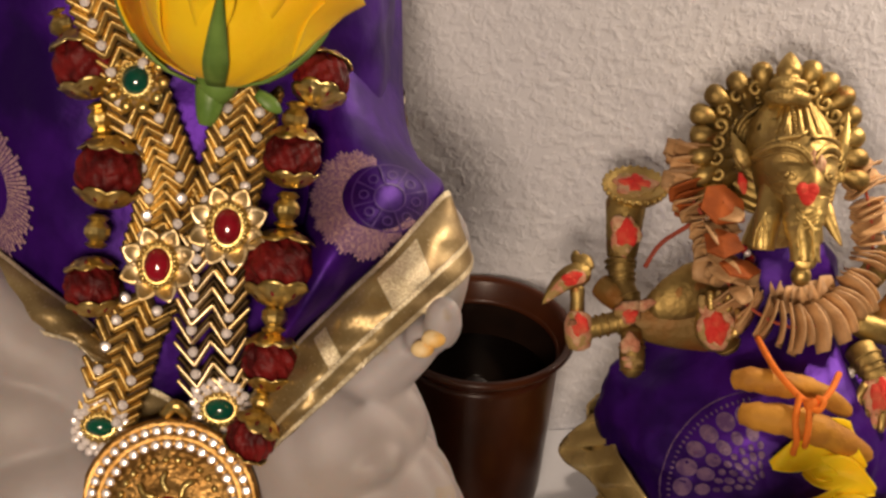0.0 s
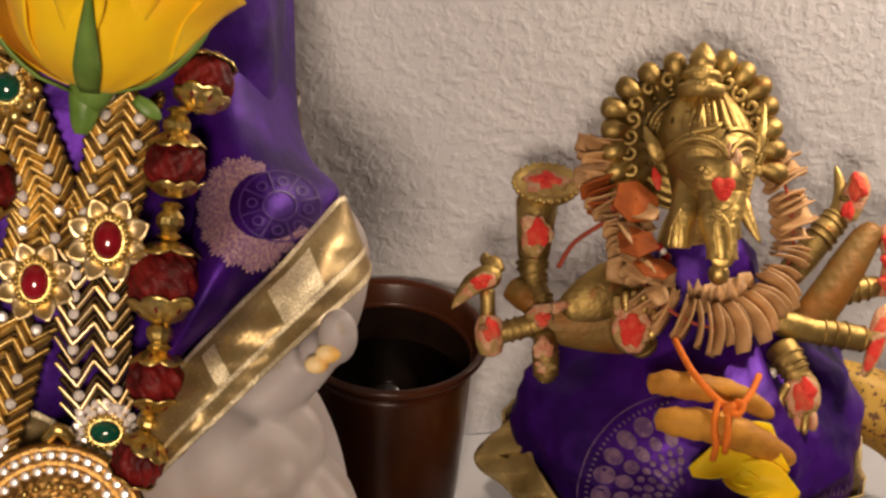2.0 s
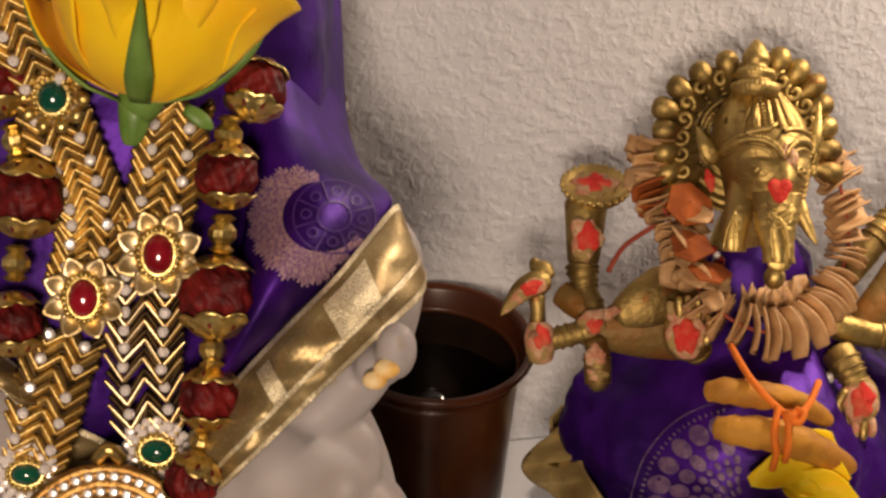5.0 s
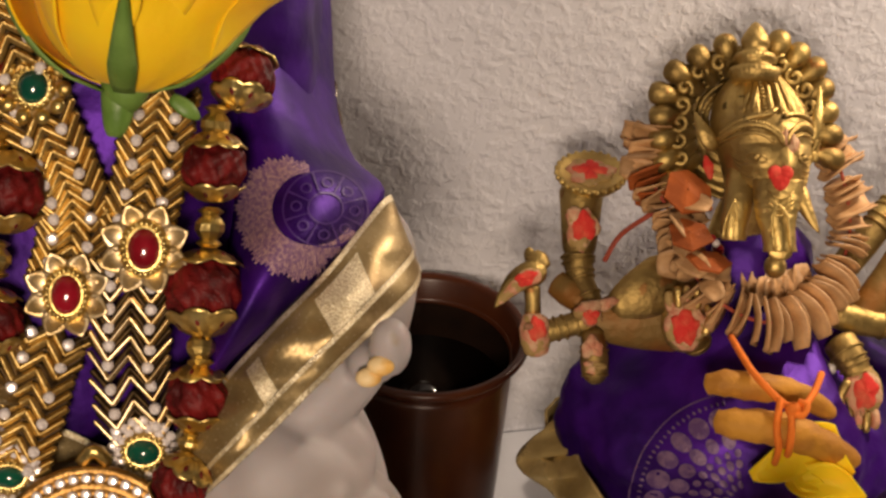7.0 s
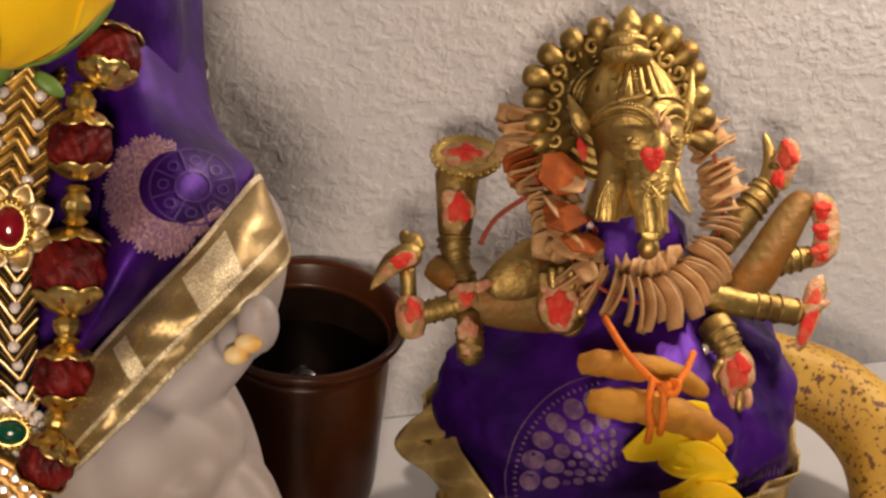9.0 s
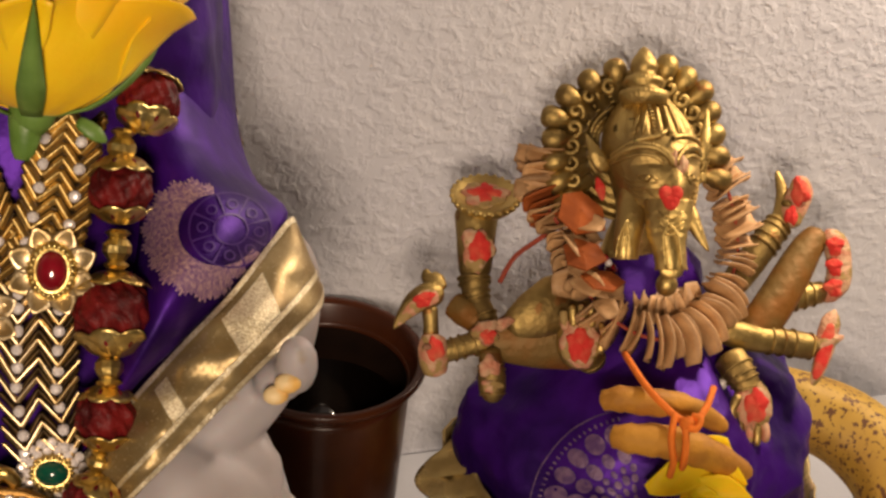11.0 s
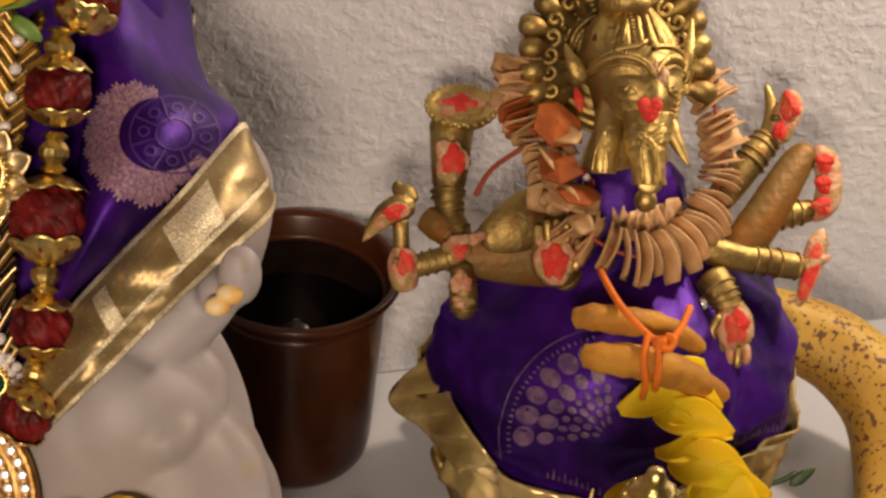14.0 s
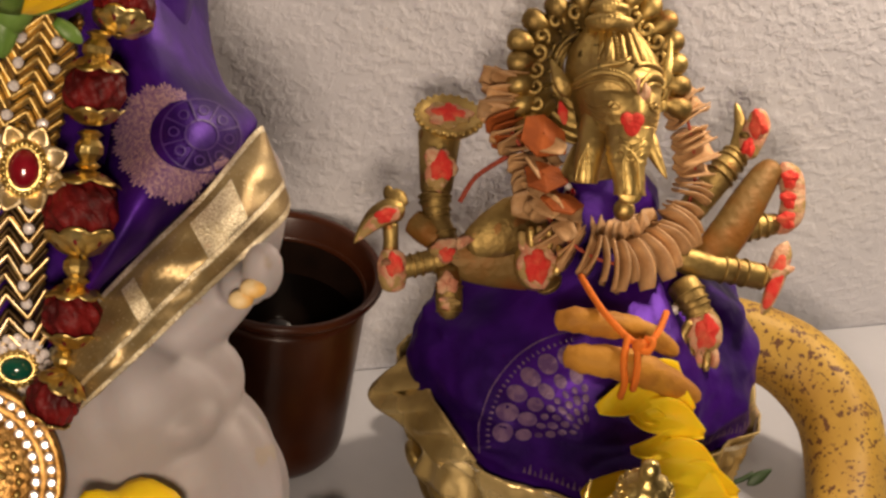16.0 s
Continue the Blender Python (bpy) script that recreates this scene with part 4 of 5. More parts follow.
def brass_face(b):
    RED, PASTE = 1, 2
    rows = []
    for i in range(91):
        y = -104 + 238 * i / 90
        xl, xr, d = lerp_table(HEAD_TABLE, y)
        front = [on_head(xl + (xr - xl) * (0.5 - 0.5 * math.cos(math.pi * j / 80)), y) for j in range(81)]
        back = [HEAD @ Vector(((xr + (xl - xr) * j / 12) * UNIT, y * UNIT, -0.006 * math.sin(math.pi * j / 12))) for j in range(13)]
        rows.append(front + back)
    b.grid(rows, wrap=True, caps=True)
    # two beaded brows, the upper diadem band and the cap's edge
    for pts, r, bead in (([(-86, 4), (-66, 20), (-38, 30), (-8, 26), (14, 12), (24, -4)], 0.0013, 0.0012), ([(32, 0), (44, 18), (60, 28), (78, 28), (92, 18)], 0.0013, 0.0012),
                         ([(-84, 14), (-60, 34), (-30, 44), (0, 50), (18, 62)], 0.0011, 0.0), ([(28, 46), (50, 50), (76, 46), (90, 38)], 0.0011, 0.0),
                         ([(-86, -6), (-62, 8), (-36, 15), (-10, 10), (8, -4)], 0.0007, 0.0), ([(48, 4), (64, 13), (84, 10)], 0.0007, 0.0)):
        line = smooth_line([(x, y, 0) for x, y in pts], 26)
        line = [on_head(p.x, p.y, 0.4) for p in line]
        b.tube(line, [r * 0.5] + [r] * 24 + [r * 0.4], 8)
        if bead:
            for p, q in zip(line[::1], line[1:]):
                b.tube([p + HEAD.to_3x3() @ Vector((0, 0.0016, 0.0008)), p + HEAD.to_3x3() @ Vector((0.0003, -0.0016, 0.0008))], bead * 0.45, 6)
    # almond eyes with lids, and wrinkles on the cheek
    for ex, w in ((-24, 17), (64, 12)):
        for sgn, lift in ((1, 0.3), (-1, 0.2)):
            b.tube([on_head(ex + w * math.cos(a), -32 + sgn * 8 * math.sin(a) - 0.25 * w * math.cos(a), lift) for a in np.linspace(0.05, 3.09, 12)], 0.0005, 6)
        b.ball(on_head(ex, -32, 0.0), (0.0017, 0.0009, 0.0014), nu=12, nv=8)
    for k in range(5):
        b.tube([on_head(-66 + 5 * k + 30 * t, -22 - 11 * k - 14 * math.sin(2.4 * t), 0.15) for t in np.linspace(0, 1, 9)], [0.0002, 0.0004, 0.0005, 0.0005, 0.0005, 0.0005, 0.0005, 0.0004, 0.0002], 6)
        b.tube([on_head(86 - 2 * k - 16 * t, -26 - 11 * k - 8 * math.sin(2.4 * t), 0.15) for t in np.linspace(0, 1, 7)], 0.0004, 6)
    # cap ornaments: a beaded middle strip and a pair of combed tufts
    for y in range(54, 122, 7):
        b.ball(on_head(-4 - (y - 54) * 0.14, y, 0.5), (0.0013, 0.0008, 0.0008), HEAD, 10, 6)
    for x0 in (-46, -30, 24, 44):
        b.tube([on_head(x0 * (1 - 0.45 * t), 54 + 58 * t, 0.35) for t in np.linspace(0, 1, 10)], [0.0004, 0.0008, 0.001, 0.001, 0.001, 0.0009, 0.0008, 0.0007, 0.0006, 0.0003], 8)
    # trunk, jaw tusk with cut end, pointed tusk
    trunk = smooth_line([(0.1223, -0.0527, 0.1938), (0.1206, -0.0584, 0.1889), (0.1187, -0.0642, 0.1837), (0.1187, -0.0692, 0.1786), (0.1186, -0.0723, 0.1743)], 30)
    rows = []
    for i, p in enumerate(trunk):
        t = i / 29
        w = float(np.interp(t, [0, 0.3, 0.6, 0.85, 1], [0.0100, 0.0090, 0.0068, 0.0062, 0.0066]))
        d = float(np.interp(t, [0, 0.5, 1], [0.0070, 0.0062, 0.0050]))
        ax, ay = HEAD.to_3x3() @ Vector((1, 0, 0)), FRONT
        wave = 0.00022 * math.sin(i * 1.9) * (0.15 < t < 0.55)
        rows.append([p + ax * (w + wave) * math.cos(a) + ay * (d + wave + 0.0003 * math.cos(7 * a)) * math.sin(a) for a in [2 * math.pi * j / 44 for j in range(44)]])
    b.grid(rows, wrap=True, caps=True)
    for s in (-1, 1):
        b.tube(smooth_line([(0.1177, -0.0656, 0.1920), trunk[14] + FRONT * 0.0068 + HEAD.to_3x3() @ Vector((0.0030 * s, 0, 0)), trunk[28] + FRONT * 0.0052 + HEAD.to_3x3() @ Vector((0.0032 * s, 0, 0))], 9), [0.0003, 0.0005, 0.0006, 0.0006, 0.0006, 0.0006, 0.0006, 0.0006, 0.0005], 6)
    for k in range(4):
        b.tube(smooth_line([trunk[6 + 2 * k] + HEAD.to_3x3() @ Vector((-0.0050, 0.0015, 0.0058)), trunk[7 + 2 * k] + HEAD.to_3x3() @ Vector((0, -0.0005, 0.0072)), trunk[6 + 2 * k] + HEAD.to_3x3() @ Vector((0.0050, 0.0015, 0.0058))], 9), 0.0004, 6)
    b.ball(trunk[29] + FRONT * 0.0004, (0.0048, 0.0034, 0.0012), HEAD, 16, 8)
    limb(b, [(0.1125, -0.0424, 0.1915), (0.1080, -0.0517, 0.1860), (0.1046, -0.0580, 0.1798), (0.1037, -0.0620, 0.1741)], [6.5, 6.4, 5.6, 5.2, 4.9], 0.75, closed=0.95)
    for s in (-14, -5, 5, 14):
        b.tube(smooth_line([(0.1043, -0.0557, 0.1889), Vector((0.1023, -0.0606, 0.1831)) + HEAD.to_3x3() @ Vector((s * 0.00015, 0, -abs(s) * 0.00004)), Vector((0.1012, -0.0647, 0.1769)) + HEAD.to_3x3() @ Vector((s * 0.00021, 0, -abs(s) * 0.00006))], 8), 0.0005, 6)
    limb(b, [(0.1309, -0.0521, 0.1900), (0.1317, -0.0579, 0.1857), (0.1338, -0.0628, 0.1812), (0.1359, -0.0672, 0.1775)], [3.0, 3.3, 2.6, 1.6, 0.3], 0.8)
    # ears
    limb(b, [(0.1025, -0.0338, 0.1971), (0.1000, -0.0313, 0.2016), (0.0980, -0.0269, 0.2054), (0.0970, -0.0221, 0.2083)], [1.6, 3.4, 3.0, 1.6, 0.3], 0.4)
    limb(b, [(0.1424, -0.0353, 0.1990), (0.1442, -0.0317, 0.2046), (0.1464, -0.0261, 0.2094), (0.1483, -0.0204, 0.2144)], [1.4, 2.2, 2.0, 1.3, 0.3], 0.5)
    limb(b, [(0.1008, -0.0383, 0.1869), (0.1000, -0.0361, 0.1915), (0.0995, -0.0325, 0.1945)], [0.8, 2.2, 0.5], 0.6, slot=RED)
    # red heart and the dab above it
    m = facing((0.1200, -0.0592, 0.1996), FRONT, HEAD.to_3x3() @ Vector((0, 1, 0)))
    for x in (-0.0021, 0.0021):
        b.ball(m @ Vector((x, 0.0014, 0)), (0.0028, 0.0030, 0.0012), m, 16, 8, slot=RED)
    b.ball(m @ Vector((0, -0.0014, 0)), (0.0036, 0.0036, 0.0012), m, 16, 8, slot=RED, shape=lambda u, v: 1 + 0.08 * math.sin(3 * u))
    smear(b, on_head(42, -12, 0.6), 2.4, 4.4, PASTE, 2, 0.0009, -12)
    smear(b, on_head(27, 6, 1.0), 1.6, 3.0, PASTE, 4, 0.0008)


def open_palm(b, c, tip, w, h, slots, seed):
    """A hand seen from its palm: heel, fingers, thumb, and paste in the middle."""
    RED, PASTE = slots
    c, tip = Vector(c), Vector(tip)
    up = (tip - c).normalized()
    m = facing(c, FRONT, up)
    b.ball(m @ Vector((0, 0, -0.002)), (w * 0.00105, h * 0.001, 0.0042), m, 24, 14)
    b.ball(m @ Vector((0, 0, 0.0006)), (w * 0.00094, h * 0.00092, 0.0024), m, 24, 10, slot=PASTE, shape=lambda u, v: 1 + 0.05 * math.sin(4 * u + seed) + 0.04 * math.sin(9 * u))
    b.ball(m @ Vector((-0.0004, -0.0006, 0.0028)), (w * 0.00060, h * 0.00064, 0.0016), m, 24, 10, slot=RED, shape=lambda u, v: 1 + 0.12 * math.sin(5 * u + seed) + 0.08 * math.sin(8 * u))
    for k in range(4):
        x = w * (-0.66 + 0.44 * k) * 0.001
        long = h * 0.001 * (1.45 if k in (1, 2) else 1.30)
        b.tube(smooth_line([m @ Vector((x * 0.9, h * 0.0006, 0.0003)), m @ Vector((x, h * 0.0010, 0.0016)), m @ Vector((x * 0.92, long, 0.0012))], 9), [0.0015, 0.0017, 0.0018, 0.0017, 0.0018, 0.0017, 0.0017, 0.0015, 0.0008], 10, slot=0 if k % 2 else PASTE)
    b.tube(smooth_line([m @ Vector((w * 0.0008, -h * 0.0004, 0.001)), m @ Vector((w * 0.00115, h * 0.0002, 0.0018)), m @ Vector((w * 0.0010, h * 0.0007, 0.002))], 8), [0.0018, 0.0020, 0.0020, 0.0019, 0.0018, 0.0017, 0.0014, 0.0007], 10)


def conch_side_arms(b):
    RED, PASTE, OC, DULL = 1, 2, 3, 4
    # broad shoulder that narrows to the elbow, with smeared underside
    limb(b, [(0.0952, -0.0510, 0.1369), (0.0830, -0.0541, 0.1378), (0.0695, -0.0556, 0.1372), (0.0573, -0.0549, 0.1365), (0.0512, -0.0532, 0.1372)], [17.0, 17.0, 13.0, 8.5, 5.5], 0.55, 28, slot=OC)
    limb(b, [(0.0944, -0.0455, 0.1476), (0.0801, -0.0524, 0.1480), (0.0687, -0.0554, 0.1459), (0.0597, -0.0555, 0.1416)], [11.0, 12.5, 9.5, 4.5], 0.55, 26, slot=DULL)
    limb(b, [(0.0416, -0.0374, 0.1443), (0.0462, -0.0431, 0.1428), (0.0515, -0.0495, 0.1406)], [5.0, 6.0, 5.0], 0.8, slot=OC)
    for k in range(3):
        b.tube(smooth_line([Vector((0.0666, -0.0540, 0.1507)) + Vector((0.0045, 0, 0)) * k, Vector((0.0673, -0.0566, 0.1491)) + Vector((0.005, 0, 0)) * k, Vector((0.0664, -0.0576, 0.1456)) + Vector((0.005, 0, 0)) * k], 8), 0.0005, 6)
    # forearm upright with bangles, and the drum-shaped cup with a toothed lid
    limb(b, [(0.0543, -0.0554, 0.1367), (0.0531, -0.0483, 0.1428), (0.0515, -0.0415, 0.1465), (0.0514, -0.0358, 0.1509), (0.0519, -0.0324, 0.1540)], [5.0, 4.6, 4.8, 6.0, 6.6], 0.9, rings=(0.30, 0.55, 0.66, 0.77, 0.88), slot=DULL)
    limb(b, [(0.0520, -0.0331, 0.1531), (0.0536, -0.0272, 0.1599), (0.0553, -0.0205, 0.1662), (0.0571, -0.0138, 0.1707)], [6.2, 7.4, 8.2, 9.2], 0.9, 26, closed=0.9, slot=DULL)
    up = (Vector((0.0578, -0.0097, 0.1766)) - Vector((0.0571, -0.0138, 0.1707))).normalized()
    lid = facing((0.0611, -0.0117, 0.1765), FRONT * 0.62 + up * 0.78, up)
    b.lathe([(0.0080, -0.0055), (0.0118, -0.0035), (0.0134, -0.0012), (0.0136, 0.0006), (0.0126, 0.0016), (0.0116, 0.0006), (0.0010, 0.0004)], lid, 78, ripple=lambda k, a: 1 + (0.035 * math.cos(26 * a) if k in (2, 3) else 0))
    for k in range(26):
        g = 2 * math.pi * k / 26
        b.ball(lid @ Vector((0.0136 * math.cos(g), 0.0136 * math.sin(g), 0.0002)), (0.0012, 0.0012, 0.0013), lid, 8, 6)
    b.ball(lid @ Vector((-0.0004, 0, 0.0006)), (0.0096, 0.0086, 0.0012), lid, 26, 8, slot=PASTE, shape=lambda u, v: 1 + 0.10 * math.sin(3 * u + 1) + 0.10 * math.sin(7 * u))
    b.ball(lid @ Vector((-0.0002, 0.0004, 0.0014)), (0.0060, 0.0056, 0.0012), lid, 26, 8, slot=RED, shape=lambda u, v: 1 + 0.22 * math.sin(4 * u + 2) + 0.12 * math.sin(9 * u))
    smear(b, (0.0522, -0.0330, 0.1657), 6.4, 8.6, PASTE, 1, 0.0016)
    smear(b, (0.0529, -0.0340, 0.1669), 4.6, 5.6, RED, 3, 0.0014)
    # wrist joint, forearm to the side hand, bird-beaked weapon
    limb(b, [(0.0530, -0.0563, 0.1386), (0.0448, -0.0560, 0.1367), (0.0369, -0.0566, 0.1354), (0.0310, -0.0563, 0.1342)], [6.5, 4.6, 4.4, 5.0], 0.9, rings=(0.3, 0.5, 0.62), slot=DULL)
    smear(b, (0.0498, -0.0592, 0.1441), 5.4, 5.0, PASTE, 5, 0.0032)
    smear(b, (0.0574, -0.0578, 0.1463), 4.0, 2.4, PASTE, 2, 0.0022, 30)
    smear(b, (0.0497, -0.0625, 0.1446), 3.0, 3.0, RED, 6, 0.0012)
    limb(b, [(0.0295, -0.0621, 0.1276), (0.0293, -0.0597, 0.1325), (0.0294, -0.0563, 0.1372), (0.0306, -0.0526, 0.1410)], [4.0, 5.8, 6.0, 4.4], 0.8, slot=PASTE)
    for k in range(4):
        limb(b, [(0.0247, -0.0579, 0.1389), (0.0262, -0.0589, 0.1400), (0.0283, -0.0599, 0.1396)], [1.3, 1.6, 1.2], 0.9, slot=PASTE, n=10, count=8)
    smear(b, (0.0291, -0.0602, 0.1394), 3.4, 4.6, RED, 2, 0.0014)
    limb(b, [(0.0291, -0.0534, 0.1395), (0.0295, -0.0506, 0.1451), (0.0297, -0.0467, 0.1505)], [3.4, 3.0, 3.4], 0.9, slot=DULL)
    limb(b, [(0.0354, -0.0454, 0.1539), (0.0299, -0.0450, 0.1547), (0.0237, -0.0465, 0.1527), (0.0188, -0.0484, 0.1487), (0.0144, -0.0507, 0.1443)], [4.0, 5.4, 4.6, 2.8, 0.4], 0.7, slot=DULL)
    limb(b, [(0.0328, -0.0477, 0.1552), (0.0277, -0.0479, 0.1553), (0.0221, -0.0491, 0.1520), (0.0159, -0.0514, 0.1463)], [2.6, 3.6, 2.8, 0.5], 0.5, slot=PASTE)
    smear(b, (0.0262, -0.0498, 0.1563), 4.2, 2.8, RED, 1, 0.0012, 28)
    limb(b, [(0.0340, -0.0436, 0.1544), (0.0326, -0.0409, 0.1576), (0.0303, -0.0389, 0.1597), (0.0301, -0.0373, 0.1619)], [4.2, 4.6, 2.6, 0.7], 0.8, slot=DULL)
    # hanging mace grip
    limb(b, [(0.0512, -0.0597, 0.1369), (0.0512, -0.0642, 0.1324), (0.0508, -0.0678, 0.1290), (0.0505, -0.0711, 0.1243), (0.0502, -0.0740, 0.1204)], [4.6, 4.6, 5.6, 5.4, 2.6], 0.9, rings=(0.30, 0.40, 0.82), slot=DULL)
    smear(b, (0.0492, -0.0687, 0.1343), 4.2, 4.4, PASTE, 3, 0.0014)
    smear(b, (0.0490, -0.0739, 0.1288), 4.2, 2.6, PASTE, 7, 0.0014)
    open_palm(b, (0.0852, -0.0703, 0.1419), (0.0853, -0.0643, 0.1502), 8.6, 10.6, (RED, PASTE), 1)
    limb(b, [(0.0924, -0.0721, 0.1312), (0.0896, -0.0719, 0.1358), (0.0870, -0.0712, 0.1395)], [5.0, 5.4, 5.0], 0.8, rings=(0.3,), slot=DULL)


def bare_side_arms(b):
    RED, PASTE, OC, DULL = 1, 2, 3, 4
    limb(b, [(0.1584, -0.0465, 0.1431), (0.1701, -0.0394, 0.1511), (0.1798, -0.0329, 0.1575), (0.1870, -0.0275, 0.1617)], [6.0, 6.4, 6.0, 5.2], 0.85, rings=(0.55, 0.66, 0.77, 0.88), slot=DULL)
    limb(b, [(0.1861, -0.0299, 0.1583), (0.1882, -0.0252, 0.1635), (0.1890, -0.0195, 0.1699), (0.1880, -0.0132, 0.1766)], [4.6, 5.2, 3.6, 2.4, 0.8], 0.8, slot=DULL)
    limb(b, [(0.1891, -0.0316, 0.1602), (0.1913, -0.0278, 0.1659), (0.1953, -0.0233, 0.1716), (0.1959, -0.0186, 0.1764)], [3.4, 5.4, 5.6, 2.6], 0.7, slot=PASTE)
    smear(b, (0.1933, -0.0268, 0.1740), 4.0, 5.8, RED, 2, 0.0024)
    smear(b, (0.1883, -0.0321, 0.1662), 2.8, 3.8, RED, 4, 0.0014)
    for k in range(3):
        limb(b, [(0.1868, -0.0256, 0.1678), (0.1879, -0.0272, 0.1693), (0.1898, -0.0288, 0.1687)], [1.4, 1.7, 1.2], 0.9, n=10, count=8, slot=DULL)
    limb(b, [(0.1605, -0.0653, 0.1317), (0.1726, -0.0578, 0.1385), (0.1850, -0.0475, 0.1475), (0.1950, -0.0391, 0.1549), (0.2021, -0.0354, 0.1585)], [7.5, 8.6, 8.0, 6.6, 4.6], 0.75, slot=OC)
    limb(b, [(0.1801, -0.0520, 0.1381), (0.1901, -0.0511, 0.1386), (0.2006, -0.0504, 0.1392)], [5.4, 5.0, 4.4], 0.9, rings=(0.3, 0.5, 0.7), slot=DULL)
    limb(b, [(0.2022, -0.0368, 0.1549), (0.2068, -0.0391, 0.1547), (0.2074, -0.0447, 0.1488), (0.2052, -0.0501, 0.1425), (0.1983, -0.0538, 0.1372)], [5.0, 5.8, 5.4, 5.6, 3.0], 0.75, slot=PASTE)
    for x, w in ((0, 3.6), (1, 3.2), (2, 3.6)):
        smear(b, Vector((0.2047, -0.0435, 0.1567)) + (Vector((0.2015, -0.0543, 0.1435)) - Vector((0.2047, -0.0435, 0.1567))) * (x / 2), w, 4.0, RED, x, 0.0014, 30 * x)
    limb(b, [(0.1466, -0.0654, 0.1380), (0.1589, -0.0675, 0.1334), (0.1728, -0.0679, 0.1297), (0.1854, -0.0681, 0.1260), (0.1932, -0.0685, 0.1241)], [6.0, 5.6, 5.4, 5.6, 3.4], 0.9, rings=(0.45, 0.55, 0.66, 0.84), slot=DULL)
    limb(b, [(0.2011, -0.0599, 0.1365), (0.1962, -0.0661, 0.1301), (0.1924, -0.0722, 0.1223), (0.1866, -0.0787, 0.1134)], [0.8, 4.4, 4.6, 4.0, 3.0, 1.6], 0.5, slot=PASTE)
    limb(b, [(0.1976, -0.0647, 0.1341), (0.1929, -0.0720, 0.1255), (0.1871, -0.0786, 0.1162)], [1.4, 3.0, 2.8, 1.4], 0.4, slot=RED)
    limb(b, [(0.1866, -0.0705, 0.1247), (0.1939, -0.0700, 0.1274), (0.2021, -0.0691, 0.1292)], [2.0, 3.0, 0.8], 0.6, slot=PASTE)
    limb(b, [(0.1491, -0.0726, 0.1288), (0.1506, -0.0791, 0.1271), (0.1532, -0.0853, 0.1228), (0.1545, -0.0885, 0.1188)], [7.0, 6.8, 5.6, 5.0], 0.85, rings=(0.35, 0.48, 0.60, 0.72), slot=DULL)
    open_palm(b, (0.1536, -0.0928, 0.1177), (0.1515, -0.1007, 0.1063), 8.0, 10.6, (RED, PASTE), 3)


def brass_statue():
    b = Build()
    # lotus base, seat and torso
    b.lathe([(0.001, 0.0), (0.062, 0.0), (0.064, 0.006), (0.056, 0.012), (0.058, 0.020), (0.054, 0.030), (0.05, 0.045), (0.001, 0.05)], pose(0.122, -0.045, 0.0), 48)
    for k in range(16):
        m = pose(0.122, -0.045, 0.012, 0, 0, 22.5 * k) @ pose(0.060, 0, 0, 0, 35, 0)
        b.ball(m @ Vector((0, 0, 0.006)), (0.005, 0.0115, 0.013), m, 14, 10)
    b.ball((0.122, -0.055, 0.080), (0.056, 0.046, 0.040), nu=28, nv=16)
    b.ball((0.123, -0.034, 0.140), (0.020, 0.009, 0.050), nu=28, nv=16)
    mane_and_crown(b)
    brass_face(b)
    conch_side_arms(b)
    bare_side_arms(b)
    b.ball((0.1209, -0.0652, 0.1623), (0.0044, 0.0044, 0.0048), nu=16, nv=10)
    return thing("brass_statue", "worn brass many-armed deity statue smeared with red kumkum", "statue", build=b, materials=[BRASS, KUMKUM, SANDAL, OCHRE, DULL_BRASS])


brass_statue()

# dress outline by height: half width, half depth, centre x, centre y
DRESS = [(0.036, 0.060, 0.062, 0.123, -0.047), (0.050, 0.066, 0.070, 0.122, -0.047), (0.062, 0.071, 0.075, 0.121, -0.047), (0.075, 0.073, 0.076, 0.121, -0.047), (0.090, 0.071, 0.074, 0.121, -0.047), (0.102, 0.066, 0.071, 0.121, -0.046), (0.111, 0.057, 0.066, 0.121, -0.045),
         (0.119, 0.047, 0.057, 0.122, -0.044), (0.126, 0.037, 0.045, 0.123, -0.043), (0.132, 0.029, 0.030, 0.124, -0.041), (0.140, 0.023, 0.018, 0.124, -0.038), (0.152, 0.021, 0.014, 0.124, -0.036), (0.159, 0.015, 0.010, 0.124, -0.035), (0.163, 0.002, 0.002, 0.124, -0.034)]


def dress(angle, z, out=0.0):
    a, b, cx, cy = lerp_table(DRESS, z)
    if math.cos(angle) < 0:
        b *= 0.45
    s, c = math.sin(angle), math.cos(angle)
    soft = min(1.0, max(0.0, (0.165 - z) / 0.05))
    fold = soft * 0.0030 * crumple((cx + a * s, cy - b * c, z * 1.6), 0.030, 3.0)
    fold += soft * 0.0012 * math.sin(11 * angle + 70 * z)
    fold -= 0.016 * math.exp(-((math.remainder(angle, 2 * math.pi) - 0.80) / 0.33) ** 2) * min(1.0, max(0.0, (z - 0.085) / 0.03)) * min(1.0, max(0.0, (0.14 - z) / 0.02))
    return Vector((cx + (a + out + fold) * s, cy - (b + out + fold) * c, z))


